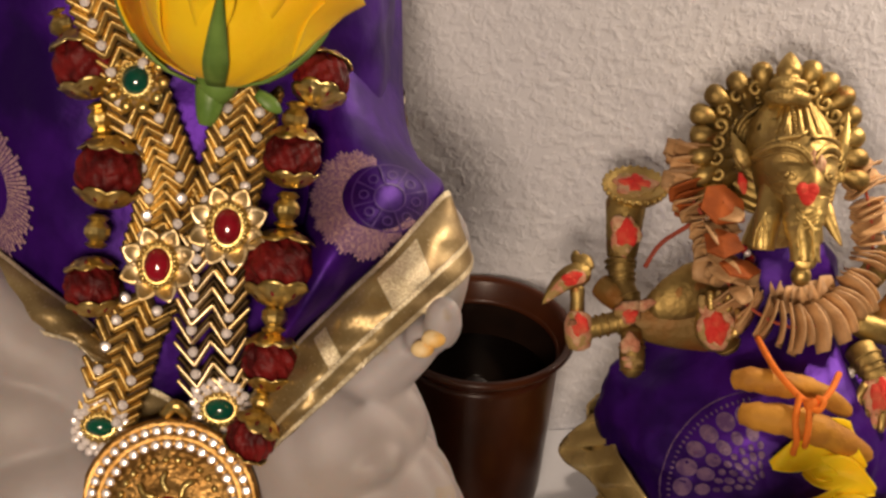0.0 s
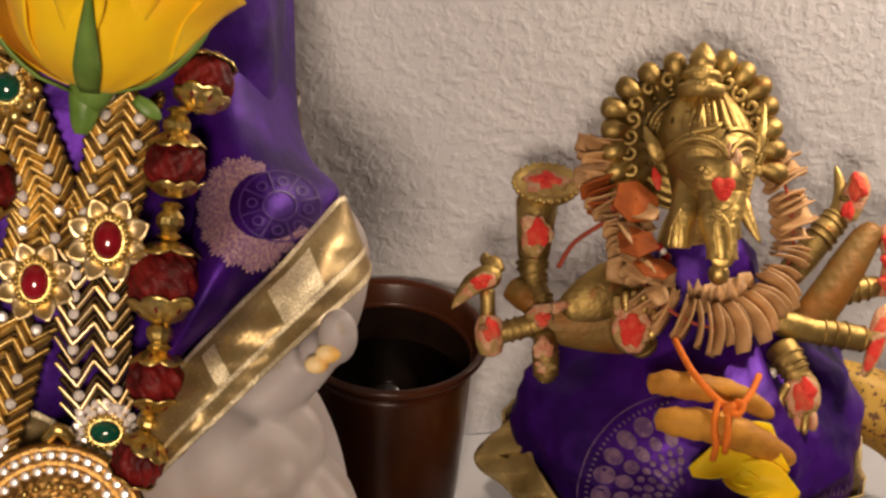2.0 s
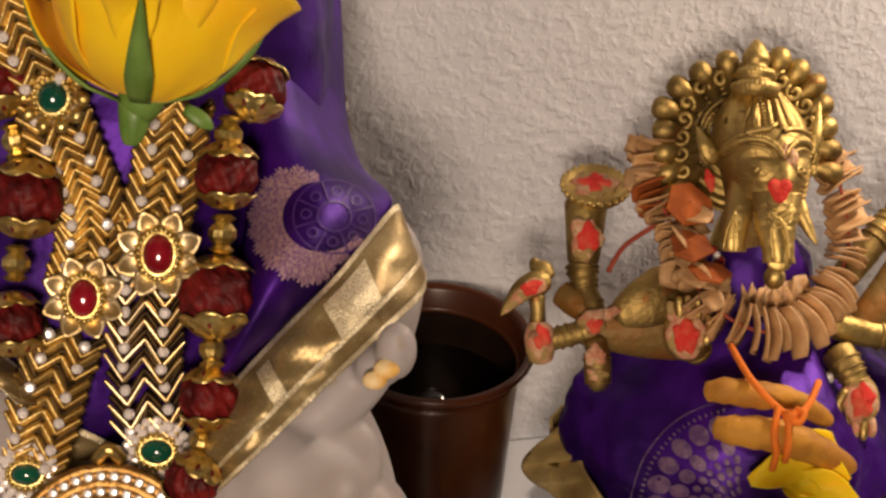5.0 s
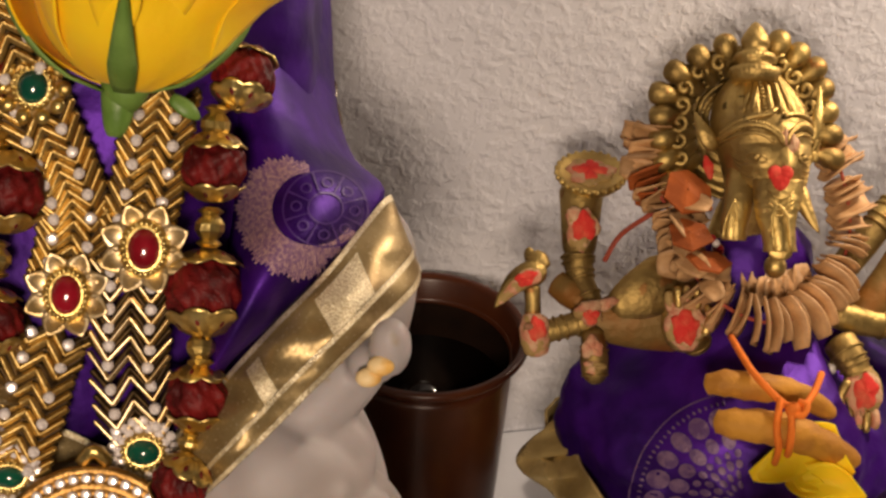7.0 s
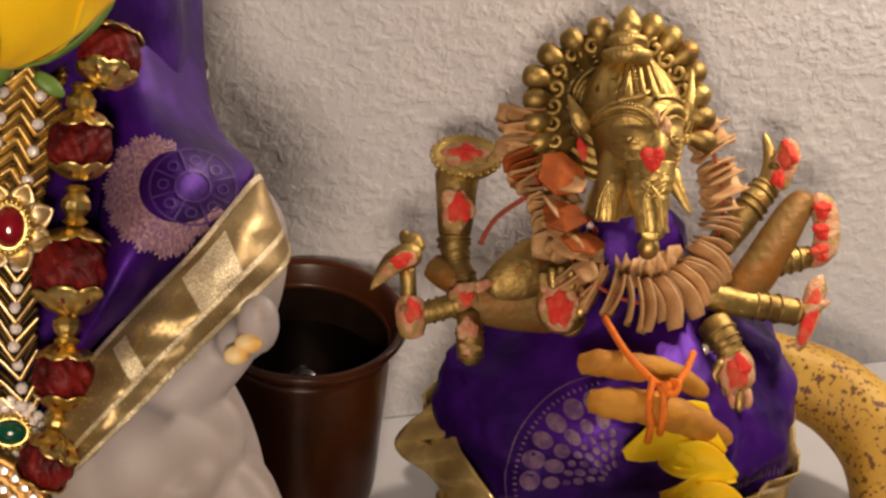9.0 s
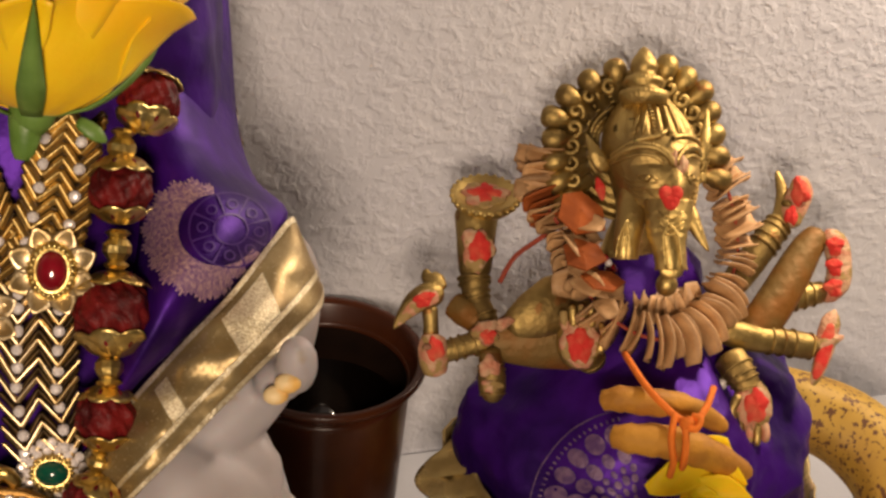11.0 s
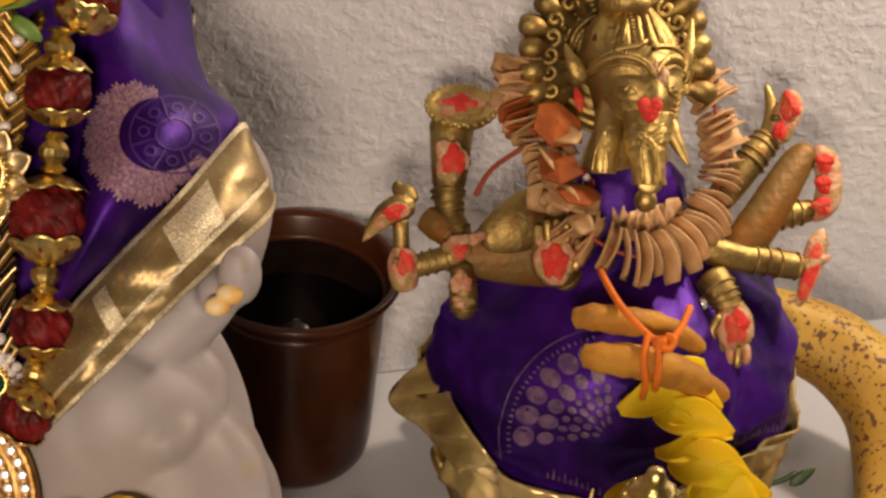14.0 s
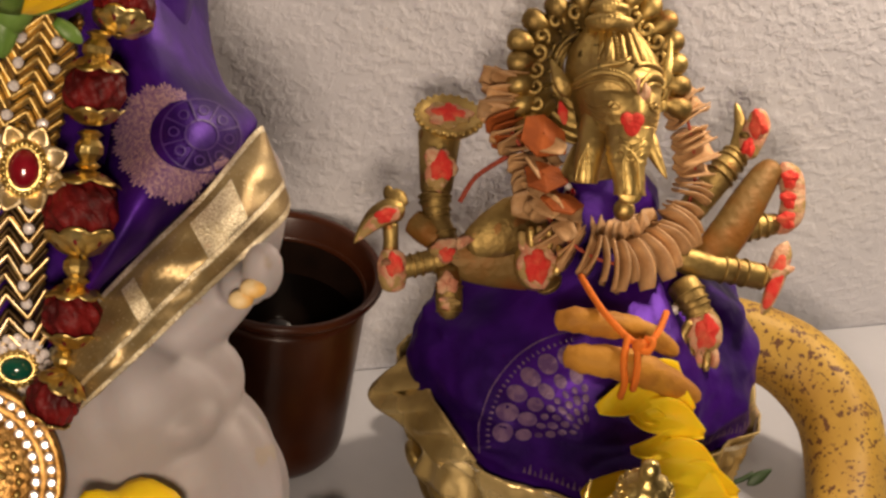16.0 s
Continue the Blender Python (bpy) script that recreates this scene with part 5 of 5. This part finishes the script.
def statue_dress():
    ob = thing("silk_dress", "purple silk dress with gold hem wrapped round brass statue", "dress")
    n = 240
    low = lambda a: 0.064 + 0.006 * math.sin(2.0 * a + 0.6) + 0.003 * math.sin(5 * a)
    b = Build()
    b.grid([[dress(2 * math.pi * j / n, low(2 * math.pi * j / n) + (0.163 - low(2 * math.pi * j / n)) * i / 80, 0.002) for j in range(n)] for i in range(81)], wrap=True)
    tree = skin_tree(b)
    cloth = part("cloth", b, SILK, ob)
    cloth.modifiers.new("thick", "SOLIDIFY").thickness = 0.001
    e = Build()
    rows = []
    for i in range(16):
        t = i / 15
        row = []
        for j in range(n):
            a = 2 * math.pi * j / n
            z = low(a) + 0.004 - 0.036 * t
            flare = 0.004 + 0.003 * t + 0.0040 * t * math.sin(9 * a + 1.5) + 0.002 * math.sin(21 * a) * t
            p = dress(a, max(z, 0.036), flare)
            p += Vector((math.sin(a), -math.cos(a), 0)) * 0.0042 * crumple(p, 0.022, 8.0)
            p.z = z
            row.append(p)
        rows.append(row)
    e.grid(rows, wrap=True)
    band = part("hem", e, HEM, ob, "crumpled gold zari hem")
    band.modifiers.new("thick", "SOLIDIFY").thickness = 0.0009
    c = Build()
    c.grid([[dress(2 * math.pi * j / 240, low(2 * math.pi * j / 240) + 0.0035 - w, 0.0062 + 0.0005 * math.sin(31 * j)) for j in range(240)] for w in (0.0, 0.001, 0.002)], wrap=True)
    part("zari_edge", c, ZARI_EDGE, band)
    # pointed corner of the hem sticking out to the side
    k = Build()
    corner = [(0.0474, -0.0404, 0.0779), (0.0321, -0.0383, 0.0543), (0.0416, -0.0612, 0.0550), (0.0470, -0.0961, 0.0612)]
    inner = [(0.0566, -0.0582, 0.0887), (0.0500, -0.0647, 0.0775), (0.0497, -0.0933, 0.0830), (0.0589, -0.1047, 0.0715)]
    rows = []
    for i in range(15):
        t = i / 14
        row = []
        for s, (p, q) in enumerate(zip(smooth_line(corner, 25), smooth_line(inner, 25))):
            p = Vector(p).lerp(Vector(q), t) + Vector((0, -1, 0.4)) * 0.006 * math.sin(math.pi * t) * math.sin(1.25 * s)
            row.append(p + FRONT * 0.0022 * crumple(p, 0.014, 2.0))
        rows.append(row)
    k.grid(rows)
    flap = part("hem_corner", k, HEM, ob, "folded gold hem corner")
    flap.modifiers.new("thick", "SOLIDIFY").thickness = 0.0009
    # fan of woven dots, laid on the front of the cloth
    d = Build()
    fan = facing((0.1005, -0.1129, 0.0874), FRONT, Vector((0.1019, -0.1003, 0.1052)) - Vector((0.1005, -0.1129, 0.0874)))

    def dab(r, g, w, h):
        """One woven dot at polar r (mm), g (degrees) in the fan, w along and h across."""
        c, s = math.cos(math.radians(g)), math.sin(math.radians(g))
        ring = []
        for q in range(16):
            t = 2 * math.pi * q / 16
            u, v = r + h * math.sin(t), w * math.cos(t)
            ring.append(lay(tree, fan @ Vector(((u * c - v * s) * 0.001, (u * s + v * c) * 0.001, 0)), 0.0004))
        base = len(d.v)
        d.v += [tuple(p) for p in ring] + [tuple(lay(tree, fan @ Vector((r * c * 0.001, r * s * 0.001, 0)), 0.0007))]
        for q in range(16):
            d.f.append((base + q, base + (q + 1) % 16, base + 16))
            d.s.append(0)

    for r, count, w, h, g0, g1 in ((7.5, 4, 0.9, 1.6, 95, 176), (11.5, 5, 1.1, 1.8, 95, 180), (15.5, 7, 1.3, 1.9, 92, 184), (19.5, 8, 1.2, 1.6, 92, 186), (25.0, 6, 2.6, 3.4, 96, 188), (33.0, 6, 3.6, 4.2, 98, 186),
                                   (38.6, 26, 0.45, 0.8, 98, 190), (42.0, 60, 0.5, 0.35, 98, 192)):
        for i in range(count):
            dab(r, g0 + (g1 - g0) * (i + 0.5) / count, w * (1 + 0.12 * math.sin(5 * i + r)), h * (1 + 0.1 * math.cos(3 * i + r)))
    for i in range(50):
        a = -0.62 + 1.5 * i / 49
        hgt = 0.0030 + 0.0022 * (i % 2)
        d.grid([[dress(a - 0.009, low(a) + 0.007, 0.0031), dress(a + 0.009, low(a) + 0.007, 0.0031)], [dress(a - 0.003, low(a) + 0.007 + hgt, 0.0031), dress(a + 0.003, low(a) + 0.007 + hgt, 0.0031)]])
    tagged(part("woven_motif", d, DOTS, cloth, "dull lilac woven dots"), kind="stuff")


statue_dress()


def curl_mesh(dark):
    """A thin curled slice of dried petal, tip along +y."""
    b = Build()
    rows = []
    for i in range(8):
        t = i / 7
        w = 0.0064 * math.sin(math.pi * (0.16 + 0.66 * t)) ** 0.7
        rows.append([(s * w, 0.0185 * t - 0.003, 0.0018 * math.sin(2.8 * t) + 0.0010 * s * s * (1 + t)) for s in (-1, -0.5, 0, 0.5, 1)])
    b.grid(rows)
    base = len(b.v)
    b.grid([[(x, y, z - 0.0009) for x, y, z in row] for row in rows])
    n = len(rows)
    rim = [i * 5 for i in range(n)] + [(n - 1) * 5 + j for j in range(1, 5)] + [i * 5 + 4 for i in reversed(range(n - 1))] + [3, 2, 1]
    for p, q in zip(rim, rim[1:] + rim[:1]):
        b.f.append((p, q, base + q, base + p))
        b.s.append(0)
    return b.mesh("dried_petal", [dark])


def chip_mesh(dark):
    """An angular chip of dried petal, bent along its middle, point along +y."""
    b = Build()
    outline = [(-0.0075, -0.002), (-0.0040, -0.0075), (0.0050, -0.0065), (0.0085, 0.001), (0.0030, 0.0100), (-0.0045, 0.0070)]
    b.grid([[(x * q, y * q, 0.0016 * (1 - q) + 0.05 * abs(x) * q + dz) for x, y in outline] for q, dz in ((0.05, 0), (0.6, 0), (1.0, 0), (1.0, -0.0010), (0.05, -0.0010))], wrap=True)
    return b.mesh("dried_chip", [dark], smooth=False)


def garland():
    ob = thing("petal_garland", "garland of curled tan dried petals strung round statue's neck", "garland")
    line = smooth_line([(0.0827, -0.0153, 0.1992), (0.0787, -0.0208, 0.1899), (0.0796, -0.0311, 0.1831), (0.0850, -0.0377, 0.1744), (0.0869, -0.0475, 0.1652), (0.0900, -0.0595, 0.1591), (0.0976, -0.0697, 0.1519), (0.1100, -0.0763, 0.1463), (0.1244, -0.0763, 0.1437),
                        (0.1400, -0.0677, 0.1447), (0.1521, -0.0554, 0.1493), (0.1603, -0.0448, 0.1570), (0.1611, -0.0369, 0.1682), (0.1596, -0.0292, 0.1783), (0.1577, -0.0233, 0.1856)], 70)
    centre = Vector((0.1173, -0.0535, 0.1687))
    light, dark = curl_mesh(WOODCURL), curl_mesh(WOODCURL_DARK)
    rnd = random.Random(7)
    part("string", Build().tube(line, 0.0008, 6), RED_THREAD, ob)
    for i, p in enumerate(line):
        t = (line[min(i + 1, 69)] - line[max(i - 1, 0)]).normalized()
        out = (p - centre)
        out = (out - t * out.dot(t)).normalized()
        if 9 <= i <= 25:
            out = (out + FRONT * 0.7).normalized()
        if i > 25 and i % 4 == 3:
            continue
        j = 1.0 if i < 24 else 0.55
        face = (t * rnd.uniform(0.65, 1.0) + FRONT * rnd.uniform(0.25, 0.55) * j * 1.25 + Vector((rnd.uniform(-0.35, 0.35), rnd.uniform(-0.3, 0.3), rnd.uniform(-0.35, 0.35))) * j).normalized()
        m = facing(p - out * 0.006, face, out)
        k = rnd.uniform(0.80, 1.15) * (1.05 if 25 < i < 50 else 0.92)
        placed("petal", dark if i in (8, 10, 13) else light, m @ Matrix.Scale(k, 4), ob)
    chip_light, chip_dark = chip_mesh(WOODCURL), chip_mesh(WOODCURL_DARK)
    stack = smooth_line([(0.0873, -0.0426, 0.1863), (0.0847, -0.0487, 0.1821), (0.0861, -0.0544, 0.1765), (0.0842, -0.0577, 0.1711), (0.0894, -0.0657, 0.1680), (0.0906, -0.0692, 0.1636)], 11)
    for k, p in enumerate(stack):
        tilt = Vector((0.40 * math.sin(2.4 * k), -0.20 - 0.5 * (k == 0), 0.90 + 0.15 * math.cos(1.9 * k)))
        m = facing(p + FRONT * (0.004 if k in (0, 4, 8) else 0.0), tilt, Vector((0.9, -0.6, 0.35 * math.sin(1.3 * k)))) @ pose(0.003 * math.sin(2.1 * k), 0.002 * math.cos(3.1 * k), 0, 0, 14 * math.sin(k * 2.2), 50 * math.sin(k * 1.7))
        placed("petal", chip_dark if k in (0, 4, 8) else (chip_light if k == 6 else light), m @ Matrix.Scale(1.15 if k == 0 else (0.95 if k in (4, 8) else 0.74 + 0.08 * math.sin(3 * k)), 4), ob)
    inner = smooth_line([(0.1175, -0.0522, 0.1465), (0.1215, -0.0568, 0.1454), (0.1281, -0.0582, 0.1462), (0.1366, -0.0544, 0.1481)], 7)
    for p in inner:
        placed("petal", light, facing(p, FRONT + Vector((rnd.uniform(0.1, 0.7), 0, rnd.uniform(-0.3, 0.3))), Vector((rnd.uniform(-0.2, 0.2), 0.5, 0.7))) @ pose(0, -0.006, 0) @ Matrix.Scale(0.72, 4), ob)
    return ob


garland()


def gem_string():
    ob = thing("gem_string", "short string of red and clear glass beads on statue", "necklace")
    for p, r in (((0.1004, -0.0481, 0.1658), 0.0020), ((0.1032, -0.0498, 0.1612), 0.0026), ((0.1052, -0.0507, 0.1573), 0.0018), ((0.1377, -0.0712, 0.1248), 0.0030), ((0.1401, -0.0732, 0.1232), 0.0024)):
        part("bead", Build().ball(p, r, nu=14, nv=10), RUBY, ob)
    for p, r in (((0.1417, -0.0771, 0.1219), 0.0024), ((0.1450, -0.0793, 0.1203), 0.0024), ((0.1435, -0.0805, 0.1180), 0.0020), ((0.1019, -0.0496, 0.1645), 0.0016)):
        part("bead", Build().ball(p, r, nu=14, nv=10), STONE, ob, "clear glass bead")


gem_string()


def turmeric(pts, radii, label):
    b = Build()
    line = smooth_line(pts, 22)
    rad = [float(np.interp(i / 21, np.linspace(0, 1, len(radii)), radii)) * (1 + 0.06 * math.sin(i * 2.1)) for i in range(22)]
    rad[0] *= 0.45
    rad[-1] *= 0.4
    b.tube(line, rad, 18)
    return thing("turmeric_root", label, "turmeric", "turmeric roots tied on the statue", build=b, materials=ROOT)


turmeric([(0.0836, -0.1014, 0.1376), (0.0903, -0.1051, 0.1404), (0.1015, -0.1080, 0.1392), (0.1127, -0.1081, 0.1366), (0.1243, -0.1087, 0.1302), (0.1344, -0.1098, 0.1225)], [0.0035, 0.0052, 0.0055, 0.0050, 0.0046, 0.0026], "yellow-orange turmeric finger tied with orange thread")
turmeric([(0.0830, -0.1158, 0.1319), (0.0900, -0.1198, 0.1328), (0.1018, -0.1235, 0.1325), (0.1147, -0.1255, 0.1281), (0.1289, -0.1260, 0.1193), (0.1394, -0.1265, 0.1125)], [0.0038, 0.0060, 0.0066, 0.0066, 0.0056, 0.0024], "yellow-orange turmeric finger tied with orange thread")


def thread():
    ob = thing("orange_thread", "bright orange cotton thread knotted round turmeric roots", "thread")
    for pts in ([(0.0992, -0.0831, 0.1443), (0.0983, -0.1083, 0.1478), (0.1045, -0.1209, 0.1437), (0.1086, -0.1258, 0.1423)], [(0.1253, -0.1107, 0.1450), (0.1189, -0.1200, 0.1438), (0.1122, -0.1263, 0.1431), (0.1074, -0.1268, 0.1423)],
                [(0.1052, -0.1219, 0.1444), (0.1018, -0.1297, 0.1380), (0.1023, -0.1331, 0.1302), (0.1032, -0.1302, 0.1209)], [(0.1076, -0.1253, 0.1442), (0.1067, -0.1316, 0.1389), (0.1058, -0.1348, 0.1311), (0.1073, -0.1309, 0.1249)],
                [(0.1111, -0.1249, 0.1445), (0.1132, -0.1278, 0.1449), (0.1110, -0.1302, 0.1425), (0.1082, -0.1285, 0.1420)]):
        part("strand", Build().tube(smooth_line(pts, 16), 0.0014, 8), THREAD, ob)
    part("knot", Build().ball((0.1086, -0.1268, 0.1427), (0.0032, 0.0028, 0.003), nu=12, nv=8, shape=lambda u, v: 1 + 0.15 * math.sin(4 * u + 5 * v)), THREAD, ob)
    r = thing("red_thread", "thin dull red thread behind the statue's arm", "thread", build=Build().tube(smooth_line([(0.0639, -0.0303, 0.1464), (0.0707, -0.0261, 0.1551), (0.0806, -0.0261, 0.1629), (0.0858, -0.0271, 0.1673)], 12), 0.0011, 8), materials=RED_THREAD)
    return ob


thread()


def blade(base, tip, half, lift, seed):
    """A soft pointed petal from base to tip, creased along the middle, with a wavy rim."""
    base, tip = Vector(base), Vector(tip)
    d = (tip - base).normalized()
    side = d.cross(FRONT).normalized()
    rows = []
    for i in range(17):
        t = i / 16
        w = half * 0.001 * math.sin(math.pi * (0.10 + 0.86 * t ** 0.85)) ** 0.75
        row = []
        for j in range(13):
            s = j / 6 - 1
            h = lift * 0.001 * (math.sin(math.pi * t) * 0.8 + 0.25 * t) + 0.0022 * abs(s) ** 1.3 * math.sin(2.2 * t + 0.6) + 0.0011 * s * math.sin(5 * t + seed) + 0.0006 * math.sin(8 * t + 3 * s + seed)
            row.append(base.lerp(tip, t) + side * (w * s + 0.0009 * math.sin(6 * t + seed)) + FRONT * h)
        rows.append(row)
    return Build().grid(rows)


def blossoms():
    for label, petals in (("crumpled yellow flower petals lying on purple silk lap", (((0.1308, -0.1218, 0.1249), (0.0957, -0.1270, 0.1132), 8.0, 3.0), ((0.1096, -0.1292, 0.1140), (0.1375, -0.1397, 0.1073), 7.4, 3.0), ((0.1189, -0.1247, 0.1194), (0.1341, -0.1335, 0.1131), 7.0, 2.0), ((0.1118, -0.1279, 0.1146), (0.1215, -0.1351, 0.1092), 4.0, 2.0))),
                          ("larger yellow blossom with folded petals below silk hem", (((0.1349, -0.1389, 0.1025), (0.1074, -0.1391, 0.1015), 5.5, 3.0), ((0.1136, -0.1399, 0.1003), (0.1427, -0.1514, 0.0925), 9.6, 4.0), ((0.1244, -0.1479, 0.0923), (0.1495, -0.1557, 0.0868), 9.0, 3.0), ((0.1244, -0.1455, 0.0973), (0.1447, -0.1634, 0.0749), 10.5, 3.0), ((0.1281, -0.1506, 0.0914), (0.1142, -0.1581, 0.0772), 8.0, 3.0), ((0.1104, -0.1444, 0.0882), (0.0891, -0.1433, 0.0820), 7.5, 2.0)))):
        ob = thing("yellow_blossom", label, "flower", "yellow blossoms")
        for k, (base, tip, half, lift) in enumerate(petals):
            part("petal", blade(base, tip, half, lift, 1.7 * k), PETAL, ob).modifiers.new("thick", "SOLIDIFY").thickness = 0.0006


blossoms()


# ---- banana ----
def banana():
    ob = thing("banana", "ripe yellow banana freckled with brown spots on shelf", "banana")
    line = smooth_line([(0.1972, -0.0163, 0.0618), (0.2117, -0.0275, 0.0594), (0.2350, -0.0390, 0.0499), (0.2462, -0.0626, 0.0394), (0.2421, -0.0899, 0.0255), (0.2272, -0.1200, 0.0207), (0.2025, -0.1500, 0.0226)], 40)
    rad = [0.0052 + 0.0136 * math.sin(math.pi * (0.10 + 0.80 * i / 39)) ** 0.55 for i in range(40)]
    b = Build()
    rows, side = [], None
    for i, p in enumerate(line):
        t = (line[min(i + 1, 39)] - line[max(i - 1, 0)]).normalized()
        side = t.orthogonal().normalized() if side is None else side
        side = (side - t * side.dot(t)).normalized()
        up = t.cross(side)
        rows.append([p + rad[i] * (1 + 0.035 * math.cos(5 * a + 0.4)) * (side * math.cos(a) + up * math.sin(a)) for a in [2 * math.pi * j / 40 for j in range(40)]])
    b.grid(rows, wrap=True, caps=True)
    part("skin", b, BANANA, ob)
    part("stalk", Build().tube([line[0] + (line[0] - line[2]).normalized() * s for s in (-0.004, 0.006, 0.016)], [0.0055, 0.0042, 0.0048], 10), BANANA, ob)


banana()


# ---- foreground pieces ----
def oil_lamp():
    base = Vector((0.0617, -0.2420, 0.0))
    ob = thing("brass_lamp", "small polished gold-coloured lamp with tiered finial", "lamp", place=base)
    h = 0.1902
    col = [(0.001, 0.0), (0.030, 0.0), (0.031, 0.004), (0.024, 0.009), (0.010, 0.016), (0.006, 0.03), (0.008, 0.05), (0.006, 0.07), (0.006, h - 0.062), (0.010, h - 0.056), (0.022, h - 0.048), (0.024, h - 0.044), (0.016, h - 0.040)]
    part("column", Build().lathe(col, Matrix.Identity(4), 36), GOLD, ob)
    fin = [(0.013, h - 0.040), (0.0125, h - 0.030), (0.0092, h - 0.027), (0.0105, h - 0.022), (0.0095, h - 0.018), (0.0062, h - 0.016), (0.0082, h - 0.013), (0.0080, h - 0.009), (0.0060, h - 0.007), (0.0030, h - 0.006), (0.0036, h - 0.003), (0.0026, h), (0.0005, h + 0.0012)]
    part("finial", Build().lathe(fin, Matrix.Identity(4), 60, ripple=lambda k, a: 1 + (0.06 * math.cos(14 * a) if k in (1, 3, 4, 6, 7) else 0)), GOLD, ob, "tiered ribbed gold finial")
    for r, z, count in ((0.0120, h - 0.0335, 20), (0.0104, h - 0.0205, 18), (0.0084, h - 0.0110, 16)):
        for k in range(count):
            a = 2 * math.pi * k / count
            part("bead", Build().ball((r * math.cos(a), r * math.sin(a), z), (0.0013, 0.0013, 0.0019), nu=8, nv=6), GOLD, ob)
    part("kumkum_dab", Build().ball((-0.004, -0.0105, h - 0.024), (0.0016, 0.0010, 0.0022), nu=10, nv=6), KUMKUM, ob, "red kumkum dab")
    part("prong", Build().tube([(-0.020, 0.004, h - 0.046), (-0.019, 0.004, h - 0.026), (-0.018, 0.004, h - 0.008)], [0.0035, 0.0018, 0.0004], 10), GOLD, ob, "pointed gold prong")
    for k in range(5):
        a = 2 * math.pi * k / 5 + 0.5
        part("cup", Build().ball((0.022 * math.cos(a), 0.022 * math.sin(a), h - 0.042), (0.006, 0.006, 0.005), nu=14, nv=8), GOLD, ob)


oil_lamp()


def plate():
    m = pose(0.030, -0.131, 0.0)
    prof = [(0.001, 0.0), (0.046, 0.0), (0.056, 0.010), (0.058, 0.011), (0.0585, 0.012), (0.057, 0.0125), (0.046, 0.002), (0.001, 0.002)]
    thing("steel_plate", "shiny stainless steel plate with rolled rim on shelf", "plate", build=Build().lathe(prof, m, 72), materials=STEEL)


plate()


def loose_petal(c, r, label):
    m = facing(c, FRONT + Vector((0, 0, 0.8)))
    wob = lambda a: 1 + 0.22 * math.sin(2 * a + 0.6) + 0.10 * math.sin(5 * a + 1.0)
    rows = [[m @ Vector((r * q * wob(a) * math.cos(a) * 1.2, r * q * wob(a) * math.sin(a), 0.45 * r * (1 - q * q) + 0.22 * r * q * q * math.sin(3 * a))) for a in [2 * math.pi * j / 24 for j in range(24)]] for q in (0.02, 0.3, 0.6, 0.85, 1.0)]
    ob = thing("loose_petal", label, "petal", "loose yellow petals", build=Build().grid(rows, wrap=True), materials=PETAL)
    ob.modifiers.new("thick", "SOLIDIFY").thickness = 0.0012


loose_petal((-0.1022, -0.2165, 0.1681), 0.0125, "yellow flower petal resting on marble lap")
loose_petal((0.0096, -0.0668, 0.0120), 0.0065, "small yellow petal beside steel plate rim")


def sprig():
    ob = thing("leaf_sprig", "small dark green leaf sprig on white shelf", "leaf")
    part("stalk", Build().tube(smooth_line([(0.1834, -0.0892, 0.0282), (0.1892, -0.0897, 0.0297), (0.1957, -0.0893, 0.0328)], 8), 0.0012, 8), DARK_LEAF, ob)
    part("blade", Build().tube(smooth_line([(0.1917, -0.0930, 0.0298), (0.1970, -0.0922, 0.0330), (0.2028, -0.0915, 0.0362)], 9), [0.0004, 0.0014, 0.0022, 0.0026, 0.0026, 0.0022, 0.0016, 0.001, 0.0003], 10, flat=0.3), DARK_LEAF, ob)


sprig()
